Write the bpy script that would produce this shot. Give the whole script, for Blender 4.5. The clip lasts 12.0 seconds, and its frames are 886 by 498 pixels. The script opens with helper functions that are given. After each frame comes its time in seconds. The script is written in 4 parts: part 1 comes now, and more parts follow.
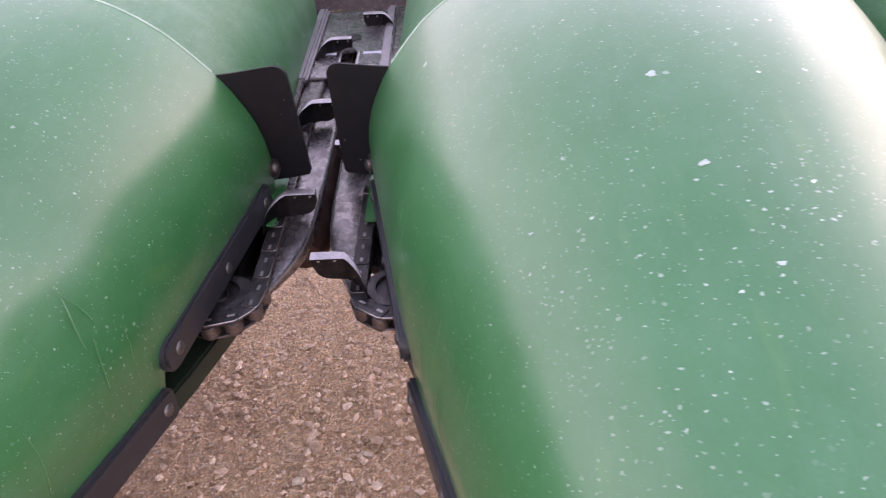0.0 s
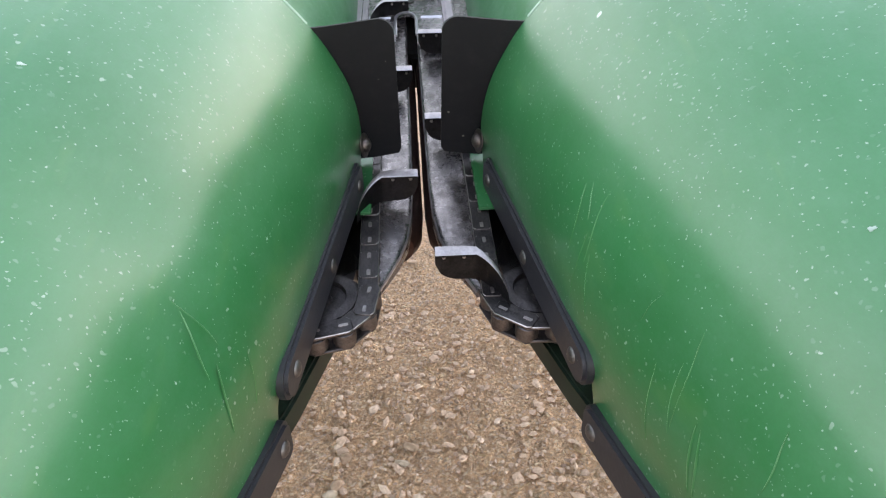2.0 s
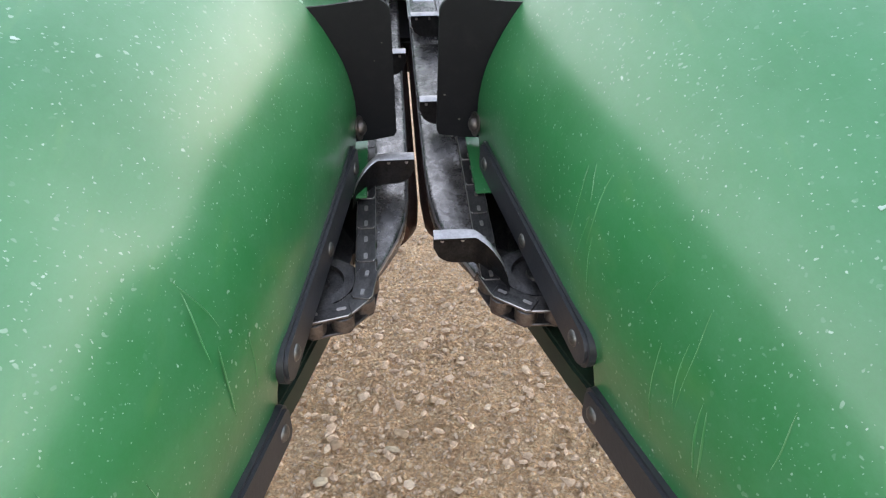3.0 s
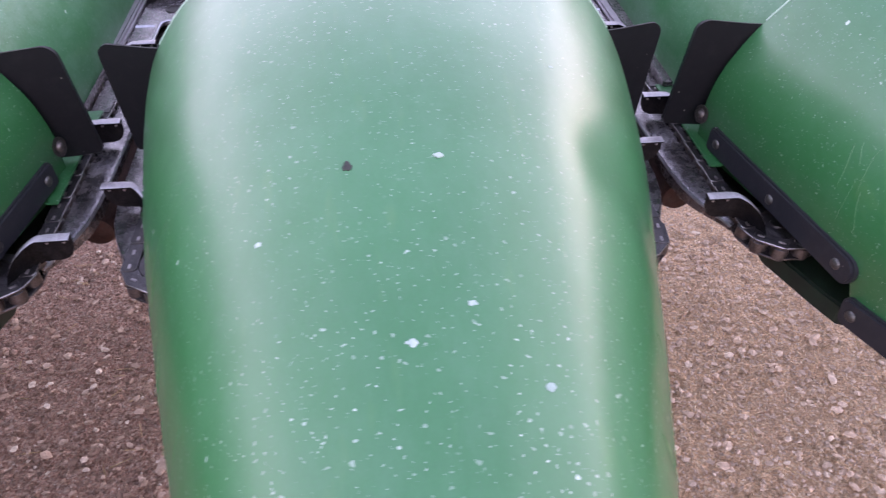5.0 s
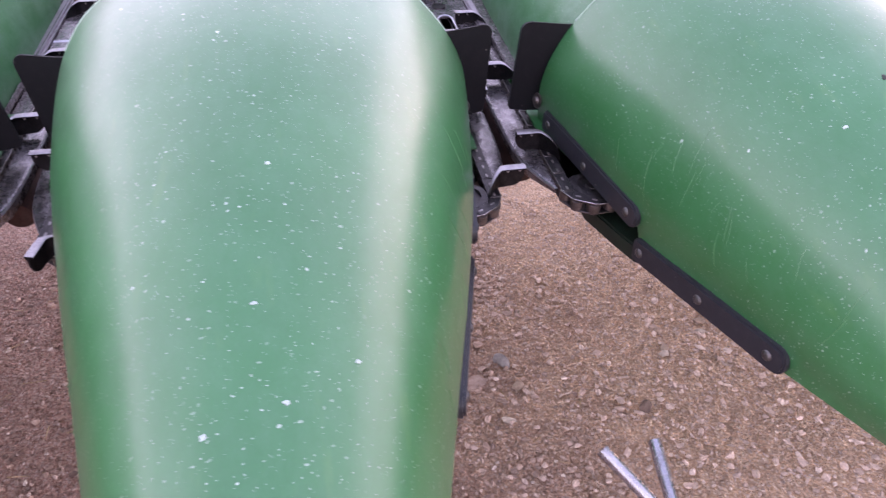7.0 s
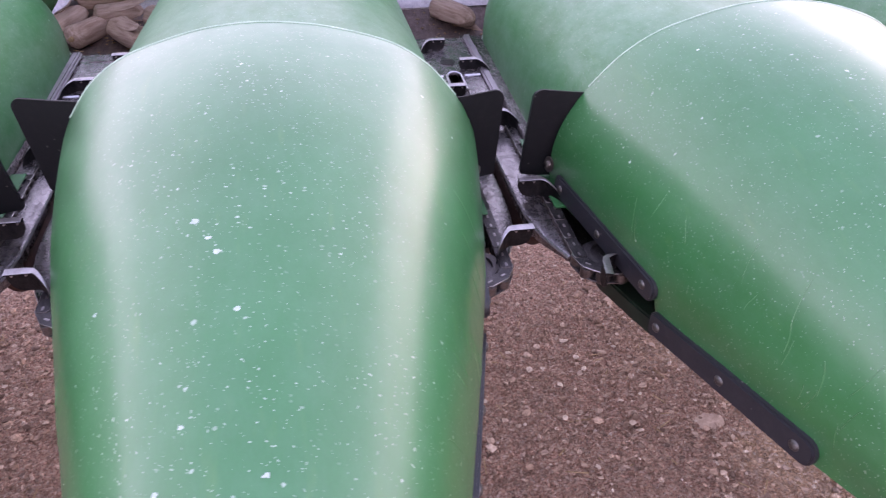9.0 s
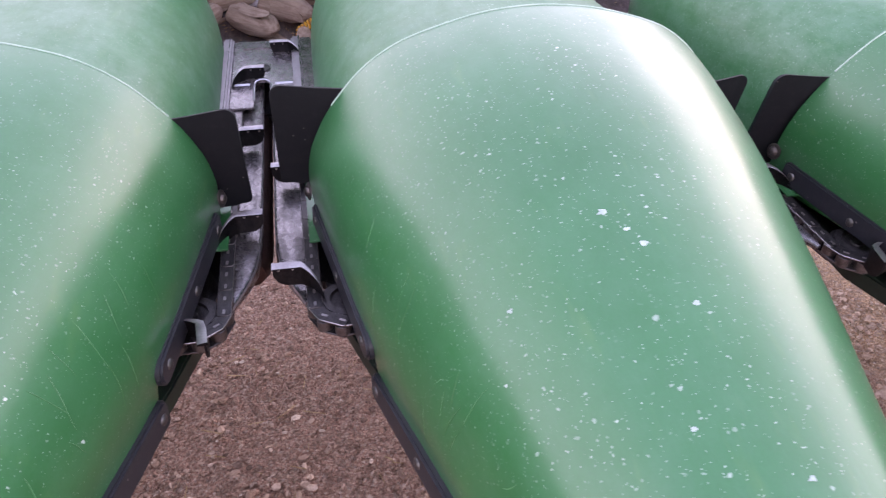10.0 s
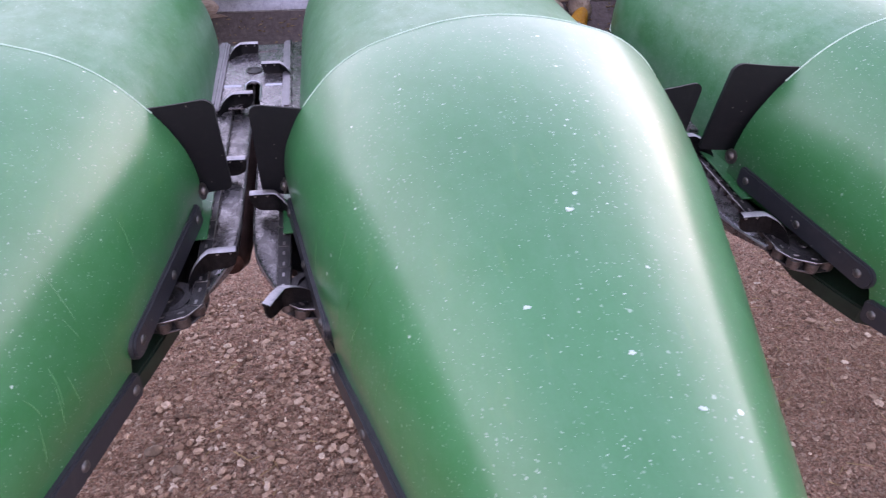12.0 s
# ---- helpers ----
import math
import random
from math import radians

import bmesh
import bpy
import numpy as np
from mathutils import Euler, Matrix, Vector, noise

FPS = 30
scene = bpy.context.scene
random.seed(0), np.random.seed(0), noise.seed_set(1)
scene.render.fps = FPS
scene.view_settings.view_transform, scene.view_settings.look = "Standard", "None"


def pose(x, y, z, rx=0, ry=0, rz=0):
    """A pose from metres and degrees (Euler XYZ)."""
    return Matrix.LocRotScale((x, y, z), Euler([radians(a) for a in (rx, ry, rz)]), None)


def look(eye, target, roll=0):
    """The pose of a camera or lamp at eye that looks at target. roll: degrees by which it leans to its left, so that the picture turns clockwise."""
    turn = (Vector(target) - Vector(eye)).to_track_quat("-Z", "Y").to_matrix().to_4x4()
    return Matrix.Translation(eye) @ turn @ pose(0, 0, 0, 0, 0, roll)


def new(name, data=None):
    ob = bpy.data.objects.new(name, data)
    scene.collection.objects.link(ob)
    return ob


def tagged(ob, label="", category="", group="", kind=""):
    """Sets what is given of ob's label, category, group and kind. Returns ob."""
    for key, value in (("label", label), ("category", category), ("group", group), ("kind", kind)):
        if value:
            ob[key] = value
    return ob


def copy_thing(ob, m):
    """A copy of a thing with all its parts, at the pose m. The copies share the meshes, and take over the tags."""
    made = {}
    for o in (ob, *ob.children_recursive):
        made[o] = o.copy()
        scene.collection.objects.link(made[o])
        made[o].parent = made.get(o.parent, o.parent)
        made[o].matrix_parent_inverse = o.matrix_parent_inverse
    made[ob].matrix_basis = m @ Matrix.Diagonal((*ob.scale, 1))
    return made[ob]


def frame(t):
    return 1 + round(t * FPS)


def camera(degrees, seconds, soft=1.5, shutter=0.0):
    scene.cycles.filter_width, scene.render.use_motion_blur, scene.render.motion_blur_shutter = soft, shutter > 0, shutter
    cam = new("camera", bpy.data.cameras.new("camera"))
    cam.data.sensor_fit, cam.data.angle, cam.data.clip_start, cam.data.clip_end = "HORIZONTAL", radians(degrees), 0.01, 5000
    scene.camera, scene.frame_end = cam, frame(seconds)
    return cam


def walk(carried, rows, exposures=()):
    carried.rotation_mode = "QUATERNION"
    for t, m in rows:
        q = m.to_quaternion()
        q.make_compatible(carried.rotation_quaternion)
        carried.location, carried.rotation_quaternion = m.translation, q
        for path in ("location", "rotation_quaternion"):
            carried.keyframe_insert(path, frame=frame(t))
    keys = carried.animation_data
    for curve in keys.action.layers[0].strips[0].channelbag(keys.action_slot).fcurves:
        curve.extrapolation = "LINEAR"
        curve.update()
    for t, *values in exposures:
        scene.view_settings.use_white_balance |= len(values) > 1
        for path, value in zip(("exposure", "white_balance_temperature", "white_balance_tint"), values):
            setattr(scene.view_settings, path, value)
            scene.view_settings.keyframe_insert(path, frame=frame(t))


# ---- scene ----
cam = camera(63.24, 12.0, soft=1.2, shutter=0.15)
# seconds, x, y, z in metres, yaw, pitch, roll in degrees
ROWS = [
    (0.0, 0.1740, -0.8815, 1.2121, -0.16, -28.89, 2.86),
    (0.5, 0.0487, -0.8188, 1.1918, 0.15, -29.53, 2.98),
    (1.0, -0.0042, -0.8008, 1.1796, -1.13, -29.30, 2.16),
    (1.5, -0.0096, -0.7664, 1.1624, -2.49, -29.29, 1.54),
    (2.0, -0.0116, -0.7468, 1.1547, -3.13, -30.06, 1.08),
    (2.5, -0.0241, -0.7442, 1.1556, -3.65, -30.95, 0.63),
    (2.7, -0.0241, -0.7434, 1.1451, -3.84, -30.90, 0.61),
    (4.3, -0.1251, -0.7797, 1.1903, -5.79, -31.84, -0.69),
    (4.5, -0.1861, -0.8460, 1.1992, -5.44, -30.85, -0.56),
    (5.0, -0.4071, -0.9352, 1.2502, -6.12, -32.22, 0.57),
    (5.5, -0.5962, -0.9331, 1.2529, -6.21, -32.14, 1.42),
    (6.0, -0.7419, -0.9057, 1.2483, -7.37, -32.45, 1.88),
    (6.5, -0.8398, -0.9984, 1.2486, -9.30, -32.70, 1.63),
    (7.0, -1.0683, -1.1494, 1.2802, -10.36, -30.97, 0.75),
    (7.5, -1.2715, -1.1321, 1.3041, -8.80, -29.46, 0.53),
    (7.7, -1.3517, -1.0870, 1.3000, -8.73, -29.08, 0.40),
    (9.3, -1.9499, -1.0966, 1.3206, -10.61, -28.28, 0.44),
    (9.5, -2.0333, -1.0812, 1.3253, -11.00, -28.61, 0.32),
    (10.0, -2.2089, -0.9989, 1.3027, -10.94, -29.11, 0.49),
    (10.5, -2.3375, -0.9640, 1.2902, -11.25, -29.11, 0.62),
    (11.0, -2.4786, -1.0043, 1.3073, -11.23, -28.94, 0.46),
    (11.5, -2.7099, -1.0834, 1.3325, -10.39, -28.90, 0.08),
    (12.0, -2.9069, -1.0791, 1.3198, -9.34, -28.72, 0.11),
]
walk(cam, [(t, pose(x, y, z, 90 + pitch, roll, yaw)) for t, x, y, z, yaw, pitch, roll in ROWS],
     exposures=[(0, 2.06, 8010, 36), (0.5, 2.15, 7960, 36), (1, 2.22, 8160, 26), (1.5, 2.24, 8210, 18), (2.5, 2.30, 8060, 4),
                (4.4, 2.26, 7710, 16), (5.2, 2.06, 7010, 37), (5.7, 2.12, 7410, 35), (6.5, 2.14, 7610, 42), (7.5, 2.16, 7060, 38),
                (9.5, 2.18, 7410, 40), (10.2, 2.16, 7480, 34), (11.2, 2.16, 7560, 36), (12, 2.20, 7210, 33)])

# ---- light: hazy sky and a veiled sun ----
SUN_AZ, SUN_EL = 56.0, 11.0     # degrees clockwise from +y, and above the horizon
world = bpy.data.worlds.new("world")
scene.world = world
world.use_nodes = True
wn = world.node_tree.nodes
sky = wn.new("ShaderNodeTexSky")
sky.sky_type = "NISHITA"
sky.sun_disc = False
sky.sun_elevation = radians(SUN_EL)
sky.sun_rotation = radians(SUN_AZ)
sky.dust_density = 0.5
sky.ozone_density = 1.5
cloud = wn.new("ShaderNodeMix")            # thin cloud veil over the whole sky, denser towards the horizon
cloud.data_type = "RGBA"
cloud.inputs[0].default_value = 0.74
way = wn.new("ShaderNodeSeparateXYZ")
veil = wn.new("ShaderNodeValToRGB")
for stop, tint in ((0.0, (0.54, 0.59, 0.72)), (0.35, (0.46, 0.505, 0.635))):
    veil.color_ramp.elements[0 if stop == 0 else 1].position = stop
    veil.color_ramp.elements[0 if stop == 0 else 1].color = (*tint, 1)
for stop, tint in ((0.60, (0.335, 0.39, 0.51)), (0.92, (0.185, 0.24, 0.37))):
    veil.color_ramp.elements.new(stop).color = (*tint, 1)
haze = wn.new("ShaderNodeVectorMath")
haze.operation = "SCALE"
haze.inputs["Scale"].default_value = 10.1
world.node_tree.links.new(wn.new("ShaderNodeTexCoord").outputs["Generated"], way.inputs[0])
world.node_tree.links.new(way.outputs[2], veil.inputs[0])
world.node_tree.links.new(veil.outputs[0], haze.inputs[0])
world.node_tree.links.new(haze.outputs[0], cloud.inputs[7])
world.node_tree.links.new(sky.outputs[0], cloud.inputs[6])
world.node_tree.links.new(cloud.outputs[2], wn["Background"].inputs[0])
wn["Background"].inputs[1].default_value = 0.15
sun_data = bpy.data.lights.new("sun", "SUN")
sun_data.energy = 0.095
sun_data.angle = radians(43)
sun_data.color = (0.98, 0.91, 1.0)
sun = new("sun", sun_data)
az, el = radians(SUN_AZ), radians(SUN_EL)
toward = Vector((math.sin(az) * math.cos(el), math.cos(az) * math.cos(el), math.sin(el)))
sun.matrix_world = look(toward * 20, (0, 0, 0))


# ---- materials ----
class Nodes:
    """Small wrapper to write node graphs in few lines."""

    def __init__(self, name):
        self.mat = bpy.data.materials.new(name)
        self.mat.use_nodes = True
        self.t = self.mat.node_tree
        self.bsdf = self.t.nodes["Principled BSDF"]

    def n(self, kind, **sockets):
        node = self.t.nodes.new("ShaderNode" + kind)
        for key, value in sockets.items():
            self.put(node, key, value)
        return node

    def put(self, node, key, value):
        sock = node.inputs[int(key[1:])] if key[0] == "i" and key[1:].isdigit() else node.inputs[key.replace("_", " ")]
        if isinstance(value, bpy.types.NodeSocket):
            self.t.links.new(value, sock)
        else:
            sock.default_value = value

    def coords(self, scale=1.0, shift=True):
        """Object coordinates, shifted by each object's random number."""
        tc = self.n("TexCoord").outputs["Object"]
        if shift:
            rnd = self.n("ObjectInfo").outputs["Random"]
            off = self.n("Math", i0=rnd, i1=37.0)
            off.operation = "MULTIPLY"
            add = self.n("VectorMath", i0=tc, i1=off.outputs[0])
            add.operation = "ADD"
            tc = add.outputs[0]
        mp = self.n("Mapping", Vector=tc)
        mp.inputs["Scale"].default_value = scale if isinstance(scale, tuple) else (scale,) * 3
        return mp.outputs[0]

    def noise(self, vec, scale, detail=5, rough=0.6):
        return self.n("TexNoise", Vector=vec, Scale=scale, Detail=detail, Roughness=rough).outputs["Fac"]

    def ramp(self, fac, *stops):
        r = self.n("ValToRGB", Fac=fac)
        while len(r.color_ramp.elements) < len(stops):
            r.color_ramp.elements.new(0.5)
        for el, (pos, col) in zip(r.color_ramp.elements, stops):
            el.position = pos
            el.color = (*col, 1) if isinstance(col, tuple) else (col, col, col, 1)
        return r.outputs[0]

    def mix(self, fac, a, b, mode="MIX"):
        m = self.n("Mix")
        m.data_type = "RGBA"
        m.blend_type = mode
        for i, v in ((0, fac), (6, a), (7, b)):
            if isinstance(v, bpy.types.NodeSocket):
                self.t.links.new(v, m.inputs[i])
            elif i == 0:
                m.inputs[i].default_value = v
            else:
                m.inputs[i].default_value = (*v, 1)
        return m.outputs[2]

    def math(self, op, a, b=0.0):
        m = self.n("Math", i0=a, i1=b)
        m.operation = op
        return m.outputs[0]

    def bump(self, height, strength, distance=0.002):
        self.put(self.bsdf, "Normal", self.n("Bump", Height=height, Strength=strength, Distance=distance).outputs[0])

    def done(self, color=None, rough=0.5, metal=0.0, spec=0.5):
        if color is not None:
            self.put(self.bsdf, "Base_Color", color if isinstance(color, bpy.types.NodeSocket) else (*color, 1))
        self.put(self.bsdf, "Roughness", rough)
        self.put(self.bsdf, "Metallic", metal)
        self.put(self.bsdf, "Specular_IOR_Level", spec)
        return self.mat


def speckle(m, vec, scale, share, size):
    """White spots: a share of the Voronoi cells carries one spot of the given relative size."""
    v = m.n("TexVoronoi", Vector=vec, Scale=scale, Randomness=1.0)
    pick = m.n("SeparateColor", Color=v.outputs["Color"])
    has = m.math("LESS_THAN", pick.outputs[0], share)
    rad = m.math("MULTIPLY", pick.outputs[1], size)
    near = m.math("SUBTRACT", 1.0, m.math("DIVIDE", v.outputs["Distance"], m.math("MAXIMUM", rad, 0.0001)))
    spot = m.ramp(near, (0.0, 0.0), (0.30, 1.0))
    thin = m.math("ADD", 0.35, m.math("MULTIPLY", pick.outputs[2], 0.75))      # some spots are only a faint film
    return m.math("MULTIPLY", m.math("MULTIPLY", has, spot), thin)


def green_plastic(name="green_poly", dusty=1.0, coat=0.92, gloss=0.27):
    m = Nodes(name)
    vec = m.coords()
    tone = m.noise(vec, 5.0, 4)
    base = m.ramp(tone, (0.3, (0.009, 0.128, 0.034)), (0.7, (0.014, 0.156, 0.046)))
    # chalky bloom and dust film
    chalk = m.ramp(m.noise(vec, 22.0, 7, 0.7), (0.42, 0.0), (0.8, 0.06 * dusty))
    col = m.mix(chalk, base, (0.20, 0.34, 0.27))
    mott = m.ramp(m.noise(m.coords((30.0, 12.0, 22.0)), 1.0, 10, 0.8), (0.42, 0.0), (0.72, 0.10 * dusty))
    col = m.mix(mott, col, (0.18, 0.32, 0.24))
    grain = m.ramp(m.noise(vec, 480.0, 3, 0.8), (0.35, 0.10), (0.65, 0.0))
    col = m.mix(grain, col, (0.02, 0.07, 0.03))
    # faint rubbed streaks, yellowish
    scr = m.n("TexNoise", Vector=m.coords((60.0, 9.0, 25.0)), Scale=1.0, Detail=4.0).outputs["Fac"]
    col = m.mix(m.ramp(scr, (0.62, 0.0), (0.78, 0.24)), col, (0.09, 0.22, 0.06))
    # wobble for uneven spot outlines
    wob = m.n("TexNoise", Vector=vec, Scale=160.0, Detail=2.0).outputs["Color"]
    wv = m.n("VectorMath", i0=wob, i1=(0.006, 0.006, 0.006))
    wv.operation = "MULTIPLY"
    add = m.n("VectorMath", i0=vec, i1=wv.outputs[0])
    add.operation = "ADD"
    own = m.n("SeparateXYZ", Vector=m.coords(1.0, False)).outputs[0]
    ridge = m.ramp(m.math("ABSOLUTE", own), (0.02, 1.0), (0.18, 0.5))
    patch = m.math("MULTIPLY", ridge, m.ramp(m.noise(vec, 6.5, 2), (0.42, 0.12), (0.58, 1.0)))
    flat = m.n("Mapping", Vector=add.outputs[0])
    flat.inputs["Scale"].default_value = (0.75, 1.0, 1.0)
    s1 = speckle(m, flat.outputs[0], 95.0, 0.55, 0.190)
    s2 = speckle(m, flat.outputs[0], 210.0, 0.42, 0.34)
    s4 = speckle(m, flat.outputs[0], 420.0, 0.26, 0.38)
    s3 = speckle(m, flat.outputs[0], 36.0, 0.32, 0.115)
    spots = m.math("MAXIMUM", m.math("MULTIPLY", m.math("MAXIMUM", s1, m.math("MULTIPLY", s2, 0.7)), patch), s3)
    spots = m.math("MAXIMUM", spots, m.math("MULTIPLY", s4, 0.45))
    col = m.mix(m.math("MULTIPLY", spots, 0.76), col, (0.62, 0.70, 0.66))
    rgh = m.ramp(m.noise(vec, 14.0, 6), (0.3, 0.38), (0.75, 0.48))
    rgh = m.math("ADD", rgh, m.math("MULTIPLY", spots, 0.3))
    m.bump(m.math("ADD", m.noise(vec, 55.0, 5), m.math("MULTIPLY", m.noise(vec, 9.0, 2), 2.0)), 0.10, 0.003)
    m.put(m.bsdf, "Coat_Weight", coat)
    m.put(m.bsdf, "Coat_Roughness", gloss)
    return m.done(col, rgh, 0.0, 0.50)


def black_plastic(name="black_poly", tone=0.023, rough=0.40, dusty=0.22, spec=0.5):
    m = Nodes(name)
    vec = m.coords()
    dust = m.ramp(m.noise(vec, 60.0, 6, 0.7), (0.5, 0.0), (0.85, dusty))
    col = m.mix(dust, (tone, tone, tone * 1.25), (0.11, 0.10, 0.105))
    col = m.mix(m.math("MULTIPLY", speckle(m, vec, 120.0, 0.10, 0.22), 0.5), col, (0.4, 0.38, 0.36))
    m.bump(m.noise(vec, 220.0, 4), 0.15, 0.001)
    return m.done(col, rough, 0.0, spec)


def worn_steel(name, light, dark, rough, grime=0.5):
    m = Nodes(name)
    vec = m.coords()
    big = m.noise(m.coords((90.0, 22.0, 60.0)), 1.0, 7, 0.75)
    fine = m.noise(vec, 420.0, 4, 0.8)
    col = m.ramp(m.math("ADD", m.math("MULTIPLY", big, 0.6), m.math("MULTIPLY", fine, 0.4)), (0.38, dark), (0.62, light))
    dirt = m.ramp(m.noise(vec, 42.0, 9, 0.85), (0.48, 0.0), (0.70, grime))
    col = m.mix(dirt, col, (0.06, 0.045, 0.038))
    metal = m.math("SUBTRACT", 0.9, m.math("MULTIPLY", dirt, 0.8))
    rgh = m.math("ADD", rough, m.math("MULTIPLY", dirt, 0.35))
    m.bump(m.math("ADD", fine, big), 0.25, 0.001)
    return m.done(col, rgh, metal, 0.5)


def soil_material():
    m = Nodes("gravel_soil")
    vec = m.coords(1.0, False)
    sep = m.n("SeparateXYZ", Vector=vec)
    fine = m.noise(vec, 140.0, 8, 0.75)
    mid = m.noise(vec, 22.0, 6, 0.65)
    big = m.noise(vec, 3.0, 4)
    dry = m.ramp(fine, (0.36, (0.50, 0.30, 0.185)), (0.5, (0.84, 0.56, 0.36)), (0.64, (0.95, 0.73, 0.51)))
    damp = m.ramp(fine, (0.36, (0.20, 0.105, 0.080)), (0.5, (0.46, 0.265, 0.200)), (0.64, (0.66, 0.42, 0.325)))
    # drier, sandier ground towards the first row
    east = m.math("ADD", m.math("MULTIPLY", sep.outputs[0], 1.6), m.math("ADD", 1.55, m.math("MULTIPLY", m.math("SUBTRACT", big, 0.5), 2.2)))
    east = m.ramp(east, (-0.0, 0.0), (1.0, 1.0))
    col = m.mix(east, damp, dry)
    col = m.mix(m.ramp(mid, (0.38, 0.30), (0.54, 0.0)), col, (0.24, 0.155, 0.12))
    warp = m.n("VectorMath", i0=m.n("TexNoise", Vector=vec, Scale=45.0, Detail=4.0).outputs["Color"], i1=(0.02, 0.02, 0.02))
    warp.operation = "MULTIPLY"
    wv = m.n("VectorMath", i0=vec, i1=warp.outputs[0])
    cell = m.n("TexVoronoi", Vector=wv.outputs[0], Scale=170.0)
    grit = m.n("SeparateColor", Color=cell.outputs["Color"])
    gcol = m.ramp(grit.outputs[0], (0.0, (0.20, 0.14, 0.11)), (0.45, (0.46, 0.34, 0.27)), (0.8, (0.64, 0.53, 0.45)), (1.0, (0.80, 0.72, 0.64)))
    col = m.mix(m.ramp(grit.outputs[1], (0.45, 0.0), (0.5, 0.6)), col, m.mix(0.35, gcol, col))
    # pale grains, with the shade in the gaps between them painted dark
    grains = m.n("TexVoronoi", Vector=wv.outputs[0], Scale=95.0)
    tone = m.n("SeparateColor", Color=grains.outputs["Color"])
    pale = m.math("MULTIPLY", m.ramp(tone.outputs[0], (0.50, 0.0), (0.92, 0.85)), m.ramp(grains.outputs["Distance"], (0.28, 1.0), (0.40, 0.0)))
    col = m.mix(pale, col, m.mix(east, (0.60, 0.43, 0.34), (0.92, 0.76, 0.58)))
    gap_shade = m.math("MULTIPLY", m.ramp(grains.outputs["Distance"], (0.42, 0.0), (0.62, 0.46)), m.ramp(m.noise(vec, 35.0, 5), (0.35, 1.0), (0.6, 0.35)))
    col = m.mix(gap_shade, col, m.mix(east, (0.12, 0.066, 0.05), (0.46, 0.29, 0.19)))
    lump = m.noise(vec, 60.0, 6, 0.65)
    h = m.math("ADD", m.math("MULTIPLY", fine, 0.7), m.math("SUBTRACT", m.math("ADD", m.math("SUBTRACT", m.math("MULTIPLY", lump, 0.9), m.math("MULTIPLY", grains.outputs["Distance"], 0.8)), m.math("MULTIPLY", mid, 0.8)), m.math("MULTIPLY", cell.outputs["Distance"], 0.25)))
    m.bump(h, 1.0, 0.013)
    return m.done(col, 0.92, 0.0, 0.25)


def stone_material():
    m = Nodes("gravel_stone")
    vec = m.coords(1.0, False)
    island = m.n("NewGeometry").outputs["Random Per Island"]
    col = m.ramp(island, (0.0, (0.14, 0.085, 0.066)), (0.3, (0.32, 0.205, 0.155)), (0.6, (0.50, 0.345, 0.265)), (0.90, (0.60, 0.45, 0.37)), (1.0, (0.76, 0.64, 0.55)))
    sep = m.n("SeparateXYZ", Vector=vec)
    dry = m.ramp(m.math("ADD", m.math("MULTIPLY", sep.outputs[0], 1.6), 1.55), (0.0, 0.0), (1.1, 0.52))
    col = m.mix(dry, col, (0.92, 0.72, 0.58))
    col = m.mix(m.ramp(m.noise(vec, 190.0, 6), (0.35, 0.35), (0.7, 0.0)), col, (0.14, 0.095, 0.08))
    m.bump(m.noise(vec, 300.0, 6), 0.5, 0.002)
    return m.done(col, 0.85, 0.0, 0.3)


def plain_stone(name, a, b):
    m = Nodes(name)
    vec = m.coords()
    col = m.ramp(m.noise(vec, 55.0, 8, 0.7), (0.35, a), (0.7, b))
    m.bump(m.noise(vec, 140.0, 7), 0.6, 0.003)
    return m.done(col, 0.85, 0.0, 0.3)


def husk_material():
    m = Nodes("dry_husk")
    vec = m.coords((60.0, 60.0, 6.0))
    col = m.ramp(m.noise(vec, 1.6, 6), (0.3, (0.30, 0.195, 0.15)), (0.52, (0.50, 0.365, 0.30)), (0.75, (0.64, 0.50, 0.43)))
    m.bump(m.noise(vec, 2.0, 6), 0.6, 0.004)
    return m.done(col, 0.7, 0.0, 0.3)


def kernel_material():
    m = Nodes("corn_kernel")
    vec = m.coords()
    col = m.ramp(m.noise(vec, 70.0, 4), (0.3, (0.55, 0.20, 0.015)), (0.7, (0.78, 0.40, 0.04)))
    return m.done(col, 0.35, 0.0, 0.5)


GREEN = green_plastic()
FADED = green_plastic("faded_green_poly", 4.0, 0.28, 0.40)
# the rear rim's highlight is put into this paler green
EDGE = Nodes("pale_green_edge")
GREENEDGE = EDGE.done(EDGE.ramp(EDGE.noise(EDGE.coords(), 30.0, 6), (0.3, (0.28, 0.42, 0.33)), (0.7, (0.44, 0.56, 0.48))), 0.42)
BLACK = black_plastic()
RUBBER = black_plastic("black_rubber", 0.009, 0.6, 0.08, 0.3)
DECK = worn_steel("polished_deck_steel", (0.38, 0.345, 0.355), (0.075, 0.067, 0.070), 0.25, 0.70)
RUST = worn_steel("rusty_roll_steel", (0.10, 0.055, 0.046), (0.04, 0.022, 0.020), 0.55, 0.8)
REARSTEEL = worn_steel("rear_plate_steel", (0.50, 0.45, 0.48), (0.24, 0.215, 0.23), 0.24, 0.50)
LEDGE = worn_steel("pale_ledge_steel", (0.50, 0.45, 0.485), (0.36, 0.32, 0.345), 0.42, 0.35)
BRIGHT = worn_steel("bright_worn_steel", (0.66, 0.64, 0.68), (0.52, 0.50, 0.53), 0.30, 0.2)
DARKSTEEL = worn_steel("dark_chain_steel", (0.13, 0.118, 0.122), (0.035, 0.031, 0.033), 0.36, 0.55)
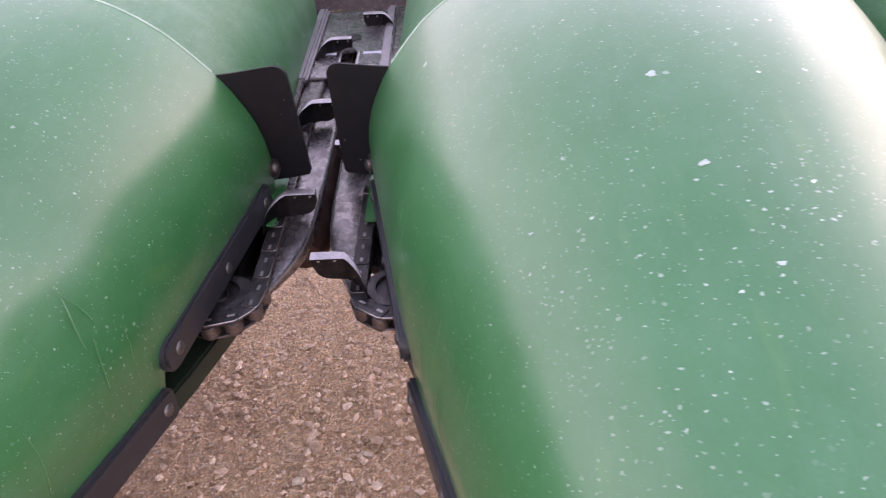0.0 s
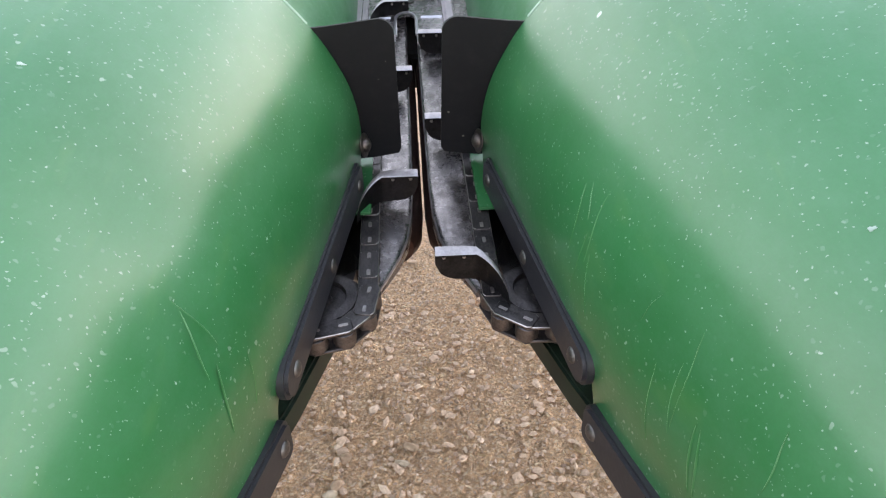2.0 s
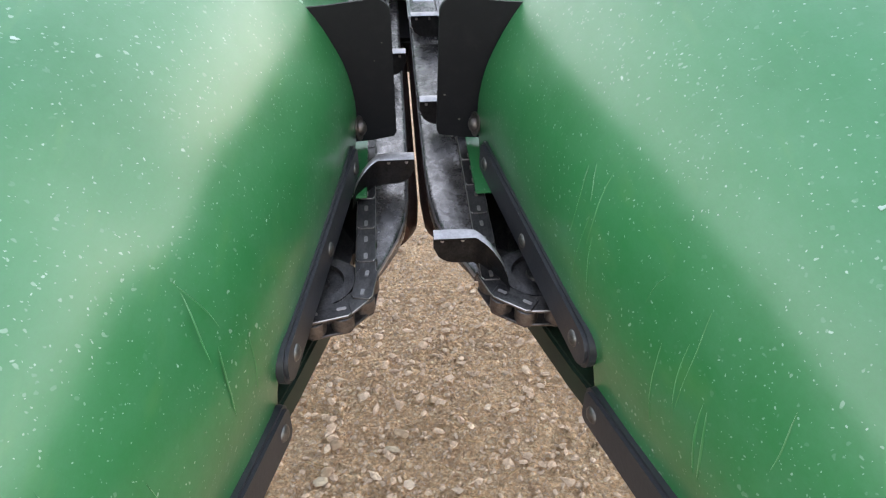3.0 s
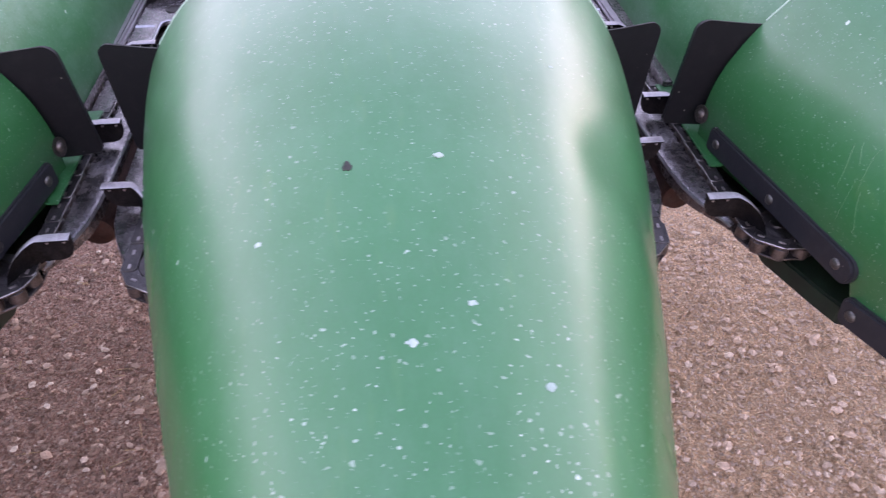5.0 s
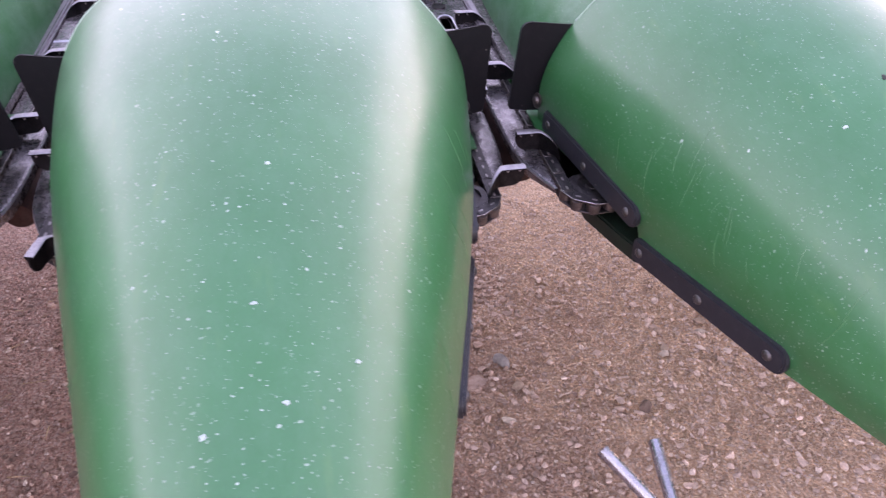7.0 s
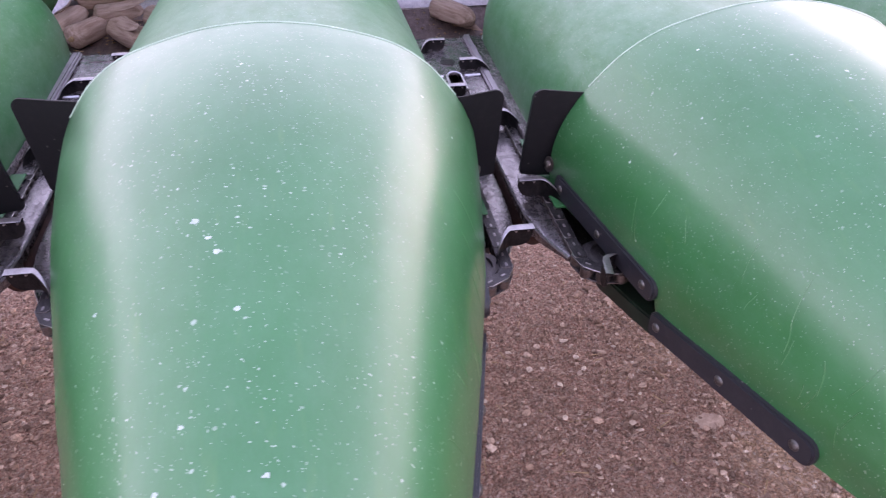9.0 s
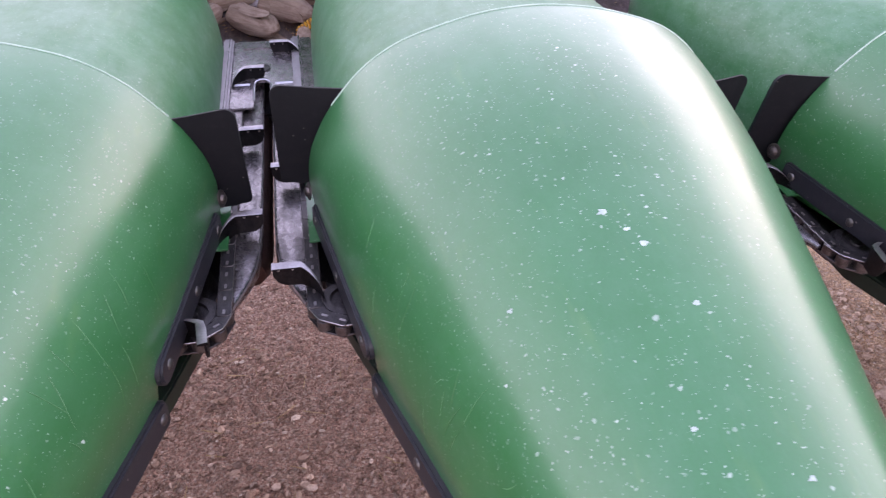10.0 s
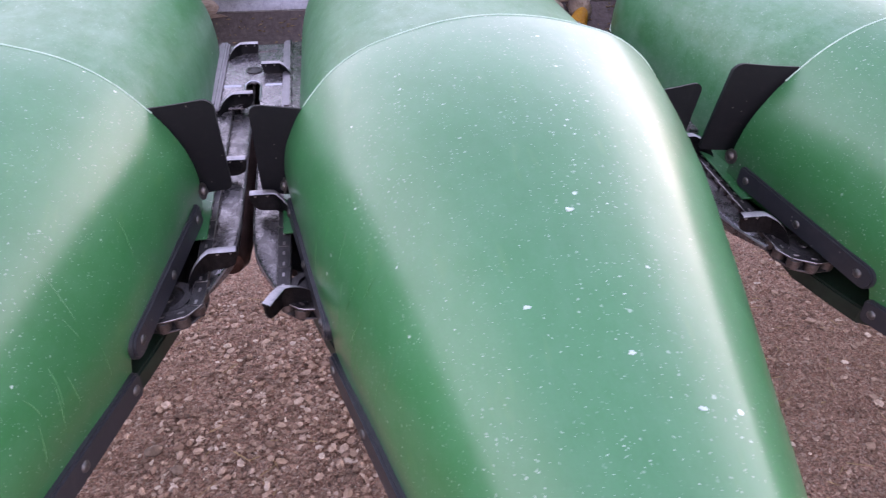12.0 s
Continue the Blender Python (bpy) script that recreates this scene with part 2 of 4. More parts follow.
ZINC = worn_steel("zinc_bolt", (0.21, 0.195, 0.19), (0.09, 0.082, 0.08), 0.42, 0.6)
BLACKSTEEL = worn_steel("black_painted_steel", (0.035, 0.033, 0.036), (0.012, 0.011, 0.012), 0.5, 0.3)
# green for the idler panel, darkened to carry the shade it lies in
PAINT = Nodes("shaded_green_paint")
SHADEGREEN = PAINT.done(PAINT.ramp(PAINT.noise(PAINT.coords(), 40.0, 6), (0.35, (0.004, 0.011, 0.007)), (0.7, (0.008, 0.024, 0.014))), 0.5)
TROUGH = worn_steel("grimy_trough_steel", (0.27, 0.205, 0.19), (0.11, 0.080, 0.074), 0.55, 0.85)
ROLLER = worn_steel("oily_roller_steel", (0.24, 0.205, 0.195), (0.10, 0.08, 0.076), 0.42, 0.4)
POLISHED = worn_steel("corn_polished_steel", (0.54, 0.49, 0.49), (0.34, 0.305, 0.31), 0.30, 0.45)
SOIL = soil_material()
STONE = stone_material()
HUSK = husk_material()
KERNEL = kernel_material()


# ---- builders ----
def mesh_of(name, bm, material, smooth=40):
    me = bpy.data.meshes.new(name)
    bmesh.ops.recalc_face_normals(bm, faces=bm.faces[:])
    for fc in bm.faces:
        fc.smooth = True
    for e in bm.edges:
        e.smooth = len(e.link_faces) == 2 and e.calc_face_angle(0) < radians(smooth)
    bm.to_mesh(me)
    bm.free()
    me.materials.append(material)
    return me


def part(name, bm, material, parent, label="", smooth=40):
    """One mesh object under a thing or a part."""
    ob = new(name, mesh_of(name, bm, material, smooth) if isinstance(bm, bmesh.types.BMesh) else bm)
    ob.parent = parent
    return tagged(ob, label)


def thing(name, m, label, category, group="", kind=""):
    ob = new(name)
    ob.matrix_world = m
    ob.empty_display_size = 0.05
    return tagged(ob, label, category, group, kind)


def outline_solid(points, lift):
    """A closed flat outline of Vectors, given a thickness along the vector lift."""
    bm = bmesh.new()
    a = [bm.verts.new(p) for p in points]
    b = [bm.verts.new(Vector(p) + lift) for p in points]
    n = len(points)
    bm.faces.new(a[::-1])
    bm.faces.new(b)
    for i in range(n):
        bm.faces.new((a[i], a[(i + 1) % n], b[(i + 1) % n], b[i]))
    return bm


def rounded(bm, width, segments=2):
    """Rounds the sharp edges."""
    bmesh.ops.recalc_face_normals(bm, faces=bm.faces[:])
    edges = [e for e in bm.edges if len(e.link_faces) == 2 and e.calc_face_angle(0) > radians(40)]
    bmesh.ops.bevel(bm, geom=edges, offset=width, segments=segments, affect="EDGES", clamp_overlap=True)
    return bm


def box(x0, x1, y0, y1, z0, z1, bevel=0.0015):
    bm = bmesh.new()
    bmesh.ops.create_cube(bm, size=1, matrix=Matrix.LocRotScale(((x0 + x1) / 2, (y0 + y1) / 2, (z0 + z1) / 2), None, (x1 - x0, y1 - y0, z1 - z0)))
    return rounded(bm, bevel) if bevel else bm


def lathe(profile, segments=20):
    """Turns (radius, height) points about the z axis; closes the ends."""
    bm = bmesh.new()
    rings = []
    for r, h in profile:
        rings.append([bm.verts.new((r * math.cos(2 * math.pi * i / segments), r * math.sin(2 * math.pi * i / segments), h)) for i in range(segments)])
    for a, b in zip(rings, rings[1:]):
        for i in range(segments):
            bm.faces.new((a[i], a[(i + 1) % segments], b[(i + 1) % segments], b[i]))
    bm.faces.new(rings[0][::-1])
    bm.faces.new(rings[-1])
    return bm


def moved(bm, m):
    bmesh.ops.transform(bm, matrix=m, verts=bm.verts[:])
    return bm


def join(*bms):
    out = bms[0]
    for b in bms[1:]:
        me = bpy.data.meshes.new("tmp")
        b.to_mesh(me)
        b.free()
        out.from_mesh(me)
        bpy.data.meshes.remove(me)
    return out


def along(origin, z_axis, x_hint=(0, 0, 1)):
    """A pose at origin whose z axis points along z_axis."""
    z = Vector(z_axis).normalized()
    x = Vector(x_hint)
    x = (x - z * x.dot(z)).normalized()
    y = z.cross(x)
    return Matrix.Translation(origin) @ Matrix((x, y, z)).transposed().to_4x4()


def tube_bm(points, radius, sides=12, hint=(1, 0, 0.01)):
    bm = bmesh.new()
    rings = []
    for i, p in enumerate(points):
        d = (points[min(i + 1, len(points) - 1)] - points[max(i - 1, 0)]).normalized()
        m = along(p, d, hint)
        rings.append([bm.verts.new(m @ Vector((radius * math.cos(6.28318 * k / sides), radius * math.sin(6.28318 * k / sides), 0))) for k in range(sides)])
    for a, b in zip(rings, rings[1:]):
        for k in range(sides):
            bm.faces.new((a[k], a[(k + 1) % sides], b[(k + 1) % sides], b[k]))
    bm.faces.new(rings[0][::-1])
    bm.faces.new(rings[-1])
    return bm


def lerp_table(table, y):
    """Look-up in rows of (y, value), y falling."""
    if y >= table[0][0]:
        return table[0][1]
    for (ya, va), (yb, vb) in zip(table, table[1:]):
        if y >= yb:
            return va + (vb - va) * (ya - y) / (ya - yb)
    return table[-1][1]


def eased(table, y, reach=0.05):
    """The same with its corners eased."""
    return sum(lerp_table(table, y + reach * k / 2) for k in (-2, -1, 0, 1, 2)) / 5


# ---- the plan ----
ROW = 0.762                       # row spacing, 30 inches
ROWS_BUILT = range(-1, 7)         # slots between the snouts, counted along the header
DECK_TILT = math.degrees(math.atan(0.155))
UNIT = pose(0, 0, 0.804, DECK_TILT)   # deck frame: x across, y up the deck, z off the deck

# snout hood: half width, ridge height, springing height and roundness down its length
HALF_W = [(0.03, 0.321), (-0.06, 0.3125), (-0.17, 0.2945), (-0.29, 0.276), (-0.33, 0.2665), (-0.45, 0.236), (-0.56, 0.203), (-0.70, 0.165), (-0.85, 0.122), (-1.0, 0.066), (-1.1, 0.016)]
RIDGE = [(0.03, 1.138), (-0.06, 1.128), (-0.16, 1.109), (-0.25, 1.088), (-0.33, 1.065), (-0.40, 1.040), (-0.48, 1.010), (-0.56, 0.979), (-0.68, 0.929), (-0.85, 0.855), (-1.0, 0.785), (-1.1, 0.735)]
SPRING = [(0.03, 0.805), (-0.06, 0.80), (-0.33, 0.775), (-0.56, 0.745), (-0.8, 0.70), (-1.1, 0.66)]
FOOT = [(0.03, 0.314), (-0.051, 0.306), (-0.172, 0.2851), (-0.29, 0.2655), (-0.33, 0.256), (-0.445, 0.2239), (-0.559, 0.194), (-0.7, 0.149), (-0.85, 0.104), (-1.1, 0.01)]
# half sections, as (share of the height, share of the half width)
REAR_SECTION = [(0.0, 0.960), (0.1, 0.985), (0.2, 0.997), (0.285, 1.0), (0.374, 0.990), (0.448, 0.970), (0.54, 0.930), (0.60, 0.895), (0.66, 0.850), (0.72, 0.801), (0.78, 0.743), (0.85, 0.647), (0.905, 0.532), (0.96, 0.342), (0.988, 0.19), (1.0, 0.0)]
FORE_SECTION = [(0.0, 0.955), (0.1, 0.974), (0.2, 0.969), (0.285, 0.953), (0.374, 0.928), (0.448, 0.903), (0.54, 0.860), (0.60, 0.824), (0.66, 0.780), (0.72, 0.724), (0.78, 0.655), (0.85, 0.560), (0.905, 0.458), (0.96, 0.298), (0.988, 0.166), (1.0, 0.0)]


def smooth_curve(points, per=3):
    """Catmull-Rom through a half section; mirrored at the ridge so that it runs over level."""
    pts = [Vector((0, -0.1, points[0][1]))] + [Vector((0, *p)) for p in points] + [Vector((0, points[-2][0], -points[-2][1]))]
    out = []
    for i in range(1, len(pts) - 2):
        p0, p1, p2, p3 = pts[i - 1:i + 3]
        for k in range(per):
            f = k / per
            out.append(0.5 * (2 * p1 + (p2 - p0) * f + (2 * p0 - 5 * p1 + 4 * p2 - p3) * f * f + (3 * p1 - p0 - 3 * p2 + p3) * f ** 3))
    return [(v.y, v.z) for v in out] + [points[-1]]


REAR_CURVE, FORE_CURVE = smooth_curve(REAR_SECTION), smooth_curve(FORE_SECTION)


def hood_section(y):
    """Points of the hood's section at y from one side over the ridge to the other."""
    w, z0 = eased(HALF_W, y), eased(SPRING, y)
    h = eased(RIDGE, y) - z0
    f = max(0.0, min(1.0, (-y - 0.05) / 0.36))
    f = f * f * (3 - 2 * f)
    half = []
    for (qa, ra), (qb, rb) in zip(REAR_CURVE, FORE_CURVE):
        q, r = qa + (qb - qa) * f, ra + (rb - ra) * f
        half.append(Vector((w * r, y, z0 + h * q)))
    # the foot of the side draws in behind the guide rails
    foot = lerp_table(FOOT, y)
    for v in half:
        q = (v.z - z0) / h
        if q < 0.22:
            k = (max(q, 0.0) / 0.22) ** 0.6
            v.x = min(v.x, foot + (v.x - foot) * k)
    return half + [Vector((-v.x, v.y, v.z)) for v in half[-2::-1]]


def hood_shell():
    bm = bmesh.new()
    rows = []
    steps = 64
    for i in range(steps + 1):
        y = -0.072 - 1.02 * i / steps
        low = 0.795 + 0.17 * (y + 0.17) if y > -0.314 else 0.722 + 0.02 * (y + 0.33)
        base = hood_section(y)
        # the rear rim leans back towards the foot of the sides
        lean = 0.095 * max(0.0, 1 - i / 14) ** 2
        z0, z1 = base[0].z, max(v.z for v in base)
        ring = []
        for v in base:
            q = (v.z - z0) / (z1 - z0)
            back = lean * (1 - q) ** 1.2
            wide = 1 + 0.09 * back / 0.31
            ring.append(Vector((v.x * wide, v.y + back, v.z)))
        lo = Vector((ring[0].x - 0.002, ring[0].y, low))
        ring = [lo, (lo + ring[0]) / 2] + ring + [Vector((-(lo.x + ring[0].x) / 2, lo.y, (low + z0) / 2)), Vector((-lo.x, lo.y, low))]
        # slight unevenness of the moulded shell
        ring = [v + Vector((0, 0, 0.0015 * noise.noise(v * 6))) for v in ring]
        rows.append([bm.verts.new(v) for v in ring])
    for a, b in zip(rows, rows[1:]):
        for j in range(len(a) - 1):
            bm.faces.new((a[j], a[j + 1], b[j + 1], b[j]))
    return bm


def bar_bm(p0, p1, out, height, thick, round_start=0.5, round_end=0.95):
    """A flat bar with rounded ends from p0 to p1; out: the way its face looks."""
    p0, p1 = Vector(p0), Vector(p1)
    t = (p1 - p0).normalized()
    up = Vector((0, 0, 1))
    up = (up - t * up.dot(t)).normalized()
    nrm = t.cross(up)
    if nrm.dot(Vector(out)) < 0:
        nrm = -nrm
    length = (p1 - p0).length
    r0, r1, h = height / 2 * round_start, height / 2 * round_end, height / 2
    pts = []
    for cx, cy, r, a0 in ((length - r1, h - r1, r1, 90), (length - r1, -h + r1, r1, 0), (r0, -h + r0, r0, 270), (r0, h - r0, r0, 180)):
        for k in range(6):
            ang = radians(a0 - 18 * k)
            pts.append(p0 + t * (cx + r * math.cos(ang)) + up * (cy + r * math.sin(ang)))
    bm = outline_solid(pts, nrm * thick)
    return rounded(bm, 0.003), nrm


def bolt_mesh():
    return mesh_of("bolt", lathe([(0.0072, 0.0), (0.0072, 0.0010), (0.006, 0.0024), (0.0038, 0.0036), (0.0012, 0.0041)], 14), ZINC)


def flap_bm(side):
    """Rubber flap that fills the corner between the hood's rear edge and the slot; side 1: at the hood's +x side."""
    reach = 0.381 - 0.024
    pts = []
    # inner upper corner, rounded
    for k in range(6):
        a = radians(0 + 90 * k / 5)
        pts.append((reach - 0.016 + 0.016 * math.cos(a), 0.995 - 0.016 + 0.016 * math.sin(a) + 0.004))
    pts += [(0.325, 0.998), (0.295, 0.996), (0.255, 0.995), (0.235, 0.994), (0.24, 0.98), (0.26, 0.93), (0.28, 0.88), (0.285, 0.832)]
    pts += [(0.33, 0.831), (reach - 0.002, 0.833), (reach + 0.001, 0.839)]
    bm = bmesh.new()
    front, back = [], []
    for x, z in pts:
        y = -0.034 + 0.062 * ((1.0 - z) / 0.17) ** 1.3 if z < 1.0 else -0.034
        y += 0.012 * (x - 0.31) / 0.05
        front.append(bm.verts.new((side * x, y, z)))
        back.append(bm.verts.new((side * x, y + 0.0045 + 0.003 * max(0.0, (x - 0.335) / (reach - 0.335)), z)))
    n = len(pts)
    bm.faces.new(front)
    bm.faces.new(back[::-1])
    for i in range(n):
        bm.faces.new((front[i], front[(i + 1) % n], back[(i + 1) % n], back[i]))
    bmesh.ops.triangulate(bm, faces=[fc for fc in bm.faces if len(fc.verts) > 4])
    return bm


def rim_points():
    """The hood's rear edge, read off the shell's own rows."""
    bm = hood_shell()
    row = 2 * len(REAR_CURVE) - 1 + 4
    bm.verts.ensure_lookup_table()
    pts = [bm.verts[i].co.copy() for i in range(row)]
    bm.free()
    return pts


def snout_hood(m):
    hood = thing("snout_hood", m, "green plastic corn header snout with white specks and scratches", "snout", "snouts of the corn header")
    shell = part("shell", hood_shell(), GREEN, hood, "faded green plastic shell with white specks", 60)
    thick = shell.modifiers.new("thickness", "SOLIDIFY")
    thick.thickness, thick.offset = 0.006, -1
    part("rim", tube_bm([p for p in rim_points() if p.z > 0.995], 0.0014, 8, (0, 1, 0)), GREENEDGE, hood, "rear rim painted pale for the light it catches", 80)
    bolt = bolt_mesh()
    for side in (1, -1):
        for rows, ends in (
            (((0.3104, -0.0494, 0.8327), (0.2896, -0.1723, 0.8093), (0.2694, -0.2968, 0.7912)), (0.022, 0.026)),
            (((0.2585, -0.3329, 0.7418), (0.2279, -0.4503, 0.7372), (0.1985, -0.565, 0.732)), (0.017, 0.026)),
        ):
            p = [Vector((side * x, y, z)) for x, y, z in rows]
            t = (p[2] - p[0]).normalized()
            bar, nrm = bar_bm(p[0] - t * ends[0], p[2] + t * ends[1], (side, 0, 0), 0.037, 0.012)
            moved(bar, Matrix.Translation(-nrm * 0.0095))
            rail = part("guide_rail", bar, BLACK, hood, "black plastic guide rail with bolts")
            for q in p:
                b = part("bolt", bolt, None, rail)
                b.matrix_local = along(q + nrm * 0.0018, nrm)
        part("flap", flap_bm(side), RUBBER, hood, "black rubber ear saver flap", 30)
        big = lathe([(0.0135, 0.0), (0.0135, 0.0015), (0.0085, 0.002), (0.0085, 0.003), (0.007, 0.0056), (0.004, 0.0074), (0.001, 0.0080)], 20)
        part("flap_bolt", moved(big, along((side * 0.3175, -0.001, 0.8590), (side, -0.25, 0.1))), ROLLER, hood, "domed zinc bolt with washer")
    return hood


def rear_hood(m):
    """The lower hood behind a snout, with a closed, rounded rear end."""
    hood = thing("rear_hood", m, "faded green plastic divider hood behind the snout", "hood", "divider hoods of the corn header")
    bm = bmesh.new()
    rows = []
    turns = 44
    for i in range(41):
        u = i / 40
        y = -0.10 + 0.98 * u
        w = 0.302 - 0.018 * u - 0.025 * max(0.0, 1 - (y + 0.10) / 0.17)
        top = 1.085 + 0.09 * min(u, 0.75)
        z0 = 0.80 + 0.155 * y + 0.01
        end = max(0.0, (y - 0.60) / 0.28)
        k = math.sqrt(max(0.0, 1 - end ** 2.2))
        w, h = w * (0.25 + 0.75 * k), (top - z0) * (0.1 + 0.9 * k)
        ring = []
        for j in range(turns + 1):
            a = math.pi * j / turns
            c, s = math.cos(a), math.sin(a)
            n = 2.5
            ring.append(bm.verts.new((w * math.copysign(abs(c) ** (2 / n), c), y, z0 + h * abs(s) ** (2 / n))))
        rows.append(ring)
    for a, b in zip(rows, rows[1:]):
        for j in range(turns):
            bm.faces.new((a[j], a[j + 1], b[j + 1], b[j]))
    bm.faces.new(rows[-1])
    lips = {col: [row[col].co.copy() for row in rows[9:-4]] for col in (0, turns)}
    shell = part("shell", bm, FADED, hood, "", 60)
    thick = shell.modifiers.new("thickness", "SOLIDIFY")
    thick.thickness, thick.offset = 0.005, -1
    for col in (0, turns):
        part("edge_lip", tube_bm([Vector(p) for p in lips[col]], 0.0035, 8, (0, 0, 1)), GREENEDGE, hood, "pale rolled lower edge of the hood", 80)
    return hood


# ---- row unit, in the deck frame ----
CHAIN_X, SPROCKET_Y, SPROCKET_R, CHAIN_BACK = 0.058, -0.187, 0.043, 0.72
SPROCKET_X = CHAIN_X + SPROCKET_R
PITCH, LUG_STEP, CHAIN_Z = 0.0254, 0.2600, 0.001


def chain_at(s):
    """Place and heading on the chain; s = 0 where the inner run meets the deck's origin, growing towards the front."""
    run = -SPROCKET_Y
    if s <= run:
        return Vector((CHAIN_X, -s, CHAIN_Z)), 0.0
    a = (s - run) / SPROCKET_R
    if a <= math.pi:
        return Vector((SPROCKET_X - SPROCKET_R * math.cos(a), SPROCKET_Y - SPROCKET_R * math.sin(a), CHAIN_Z)), a
    back = s - run - math.pi * SPROCKET_R
    return Vector((SPROCKET_X + SPROCKET_R, SPROCKET_Y + back, CHAIN_Z)), math.pi


def link_mesh(outer):
    """One chain link: two side plates, the outer ones a little higher, with worn edges, and two rollers."""
    parts = []
    half, lift = (0.0205, 0.0) if outer else (0.0195, -0.0012)
    for z in (0.0055 + lift, -0.0135 - lift):
        pts = [Vector((x, y, z)) for x, y in ((0.0098, half - 0.004), (0.0070, half), (-0.0070, half), (-0.0098, half - 0.004), (-0.0098, 0.004 - half), (-0.0070, -half), (0.0070, -half), (0.0098, 0.004 - half))]
        parts.append(rounded(outline_solid(pts, Vector((0, 0, 0.0032))), 0.0007, 1))
    for y in (-0.0127, 0.0127) if outer else ():
        parts.append(moved(lathe([(0.0098, -0.0112), (0.0108, -0.0105), (0.0108, 0.0036), (0.0098, 0.0044)], 12), Matrix.Translation((0, y, 0))))
    me = mesh_of("link", join(*parts), DARKSTEEL)
    me.materials.append(POLISHED)
    me.materials.append(ROLLER)
    for fc in me.polygons:
        if abs(fc.center.z) < 0.012 and abs(fc.normal.z) < 0.3 and math.hypot(fc.center.x, abs(fc.center.y) - 0.0127) > 0.0100 and fc.area > 2e-5:
            fc.material_index = 2
        if fc.center.z > 0.004 and 0.3 < fc.normal.z < 0.9 and abs(fc.normal.x) > 0.4:
            fc.material_index = 1
    return me


def rivet_mesh():
    return mesh_of("rivet", join(*(box(-0.0019, 0.0019, y - 0.0044, y + 0.0044, 0.0084, 0.0096, 0.0006) for y in (-0.0127, 0.0127))), POLISHED)


def lug_mesh():
    """Gathering lug: a bent steel paddle, hollow below, with a narrow flange turned back along its top edge."""
    bm = bmesh.new()
    secs = []
    for i in range(19):
        f = (i / 18) ** 1.25
        x = 0.014 - 0.066 * f                        # from the chain towards the slot
        y = -0.028 + 0.038 * min(1.0, f / 0.42) ** 0.7
        top = 0.010 + 0.032 * math.sqrt(1 - (1 - min(1.0, f / 0.42)) ** 2)
        depth = 0.005 + 0.007 * min(1.0, f / 0.6)
        tip = max(0.0, (f - 0.66) / 0.34)
        bot = 0.006 + 0.020 * (1 - math.sqrt(1 - min(0.999, tip) ** 2))
        wall = 0.6 * depth
        prof = [(wall, bot), (wall, top - 0.0045), (0.0002, top - 0.0032), (0, top - 0.0010), (0.0015, top), (depth, top + 0.0006), (depth, top - 0.0024), (wall + 0.003, top - 0.005), (wall + 0.003, bot)]
        secs.append([bm.verts.new((x, y + dy, z)) for dy, z in prof])
    n = len(secs[0])
    for a, b in zip(secs, secs[1:]):
        for j in range(n):
            bm.faces.new((a[j], a[(j + 1) % n], b[(j + 1) % n], b[j]))
    bm.faces.new(secs[0][::-1])
    bm.faces.new(secs[-1])
    me = mesh_of("lug", bm, BLACKSTEEL, 50)
    me.materials.append(POLISHED)
    for fc in me.polygons:
        if fc.normal.z > 0.35:
            fc.material_index = 1
    return me


def pin_mesh():
    """The two bright pins at the top of a lug's face."""
    pins = [moved(lathe([(0.0019, -0.001), (0.0018, 0.0022), (0.0008, 0.0030)], 10), along((x, y, 0.0345), (0, -1, 0.1))) for x, y in ((-0.044, 0.0168), (-0.025, 0.0168))]
    return mesh_of("pin", join(*pins), POLISHED)


def deck_plate_bm(side):
    """Stripper plate with a rounded, turned-down slot edge and a swept front."""
    edge = [(0.62, 0.008), (0.40, 0.008), (0.15, 0.008), (0.0, 0.009), (-0.05, 0.011), (-0.09, 0.016), (-0.12, 0.024), (-0.14, 0.032), (-0.155, 0.038), (-0.165, 0.0425), (-0.172, 0.0450), (-0.177, 0.0470)]
    bm = bmesh.new()
    rows = []
    for y, x in edge:
        x -= 0.003 * side
        drop = 0.012 + 0.010 * max(0.0, min(1.0, (0.10 - y) / 0.15)) - 0.012 * max(0.0, min(1.0, (-0.09 - y) / 0.08))
        prof = [(0.049, -0.004), (0.049, 0.0), (x + 0.005, 0.0), (x + 0.0015, -0.0015), (x, -0.005), (x + 0.001, -drop), (x + 0.004, -drop), (x + 0.005, -0.006)]
        rows.append([bm.verts.new((side * px, y, pz)) for px, pz in prof])
    n = len(rows[0])
    for a, b in zip(rows, rows[1:]):
        for j in range(n):
            bm.faces.new((a[j], a[(j + 1) % n], b[(j + 1) % n], b[j]))
    bm.faces.new(rows[0])
    bm.faces.new(rows[-1][::-1])
    return bm


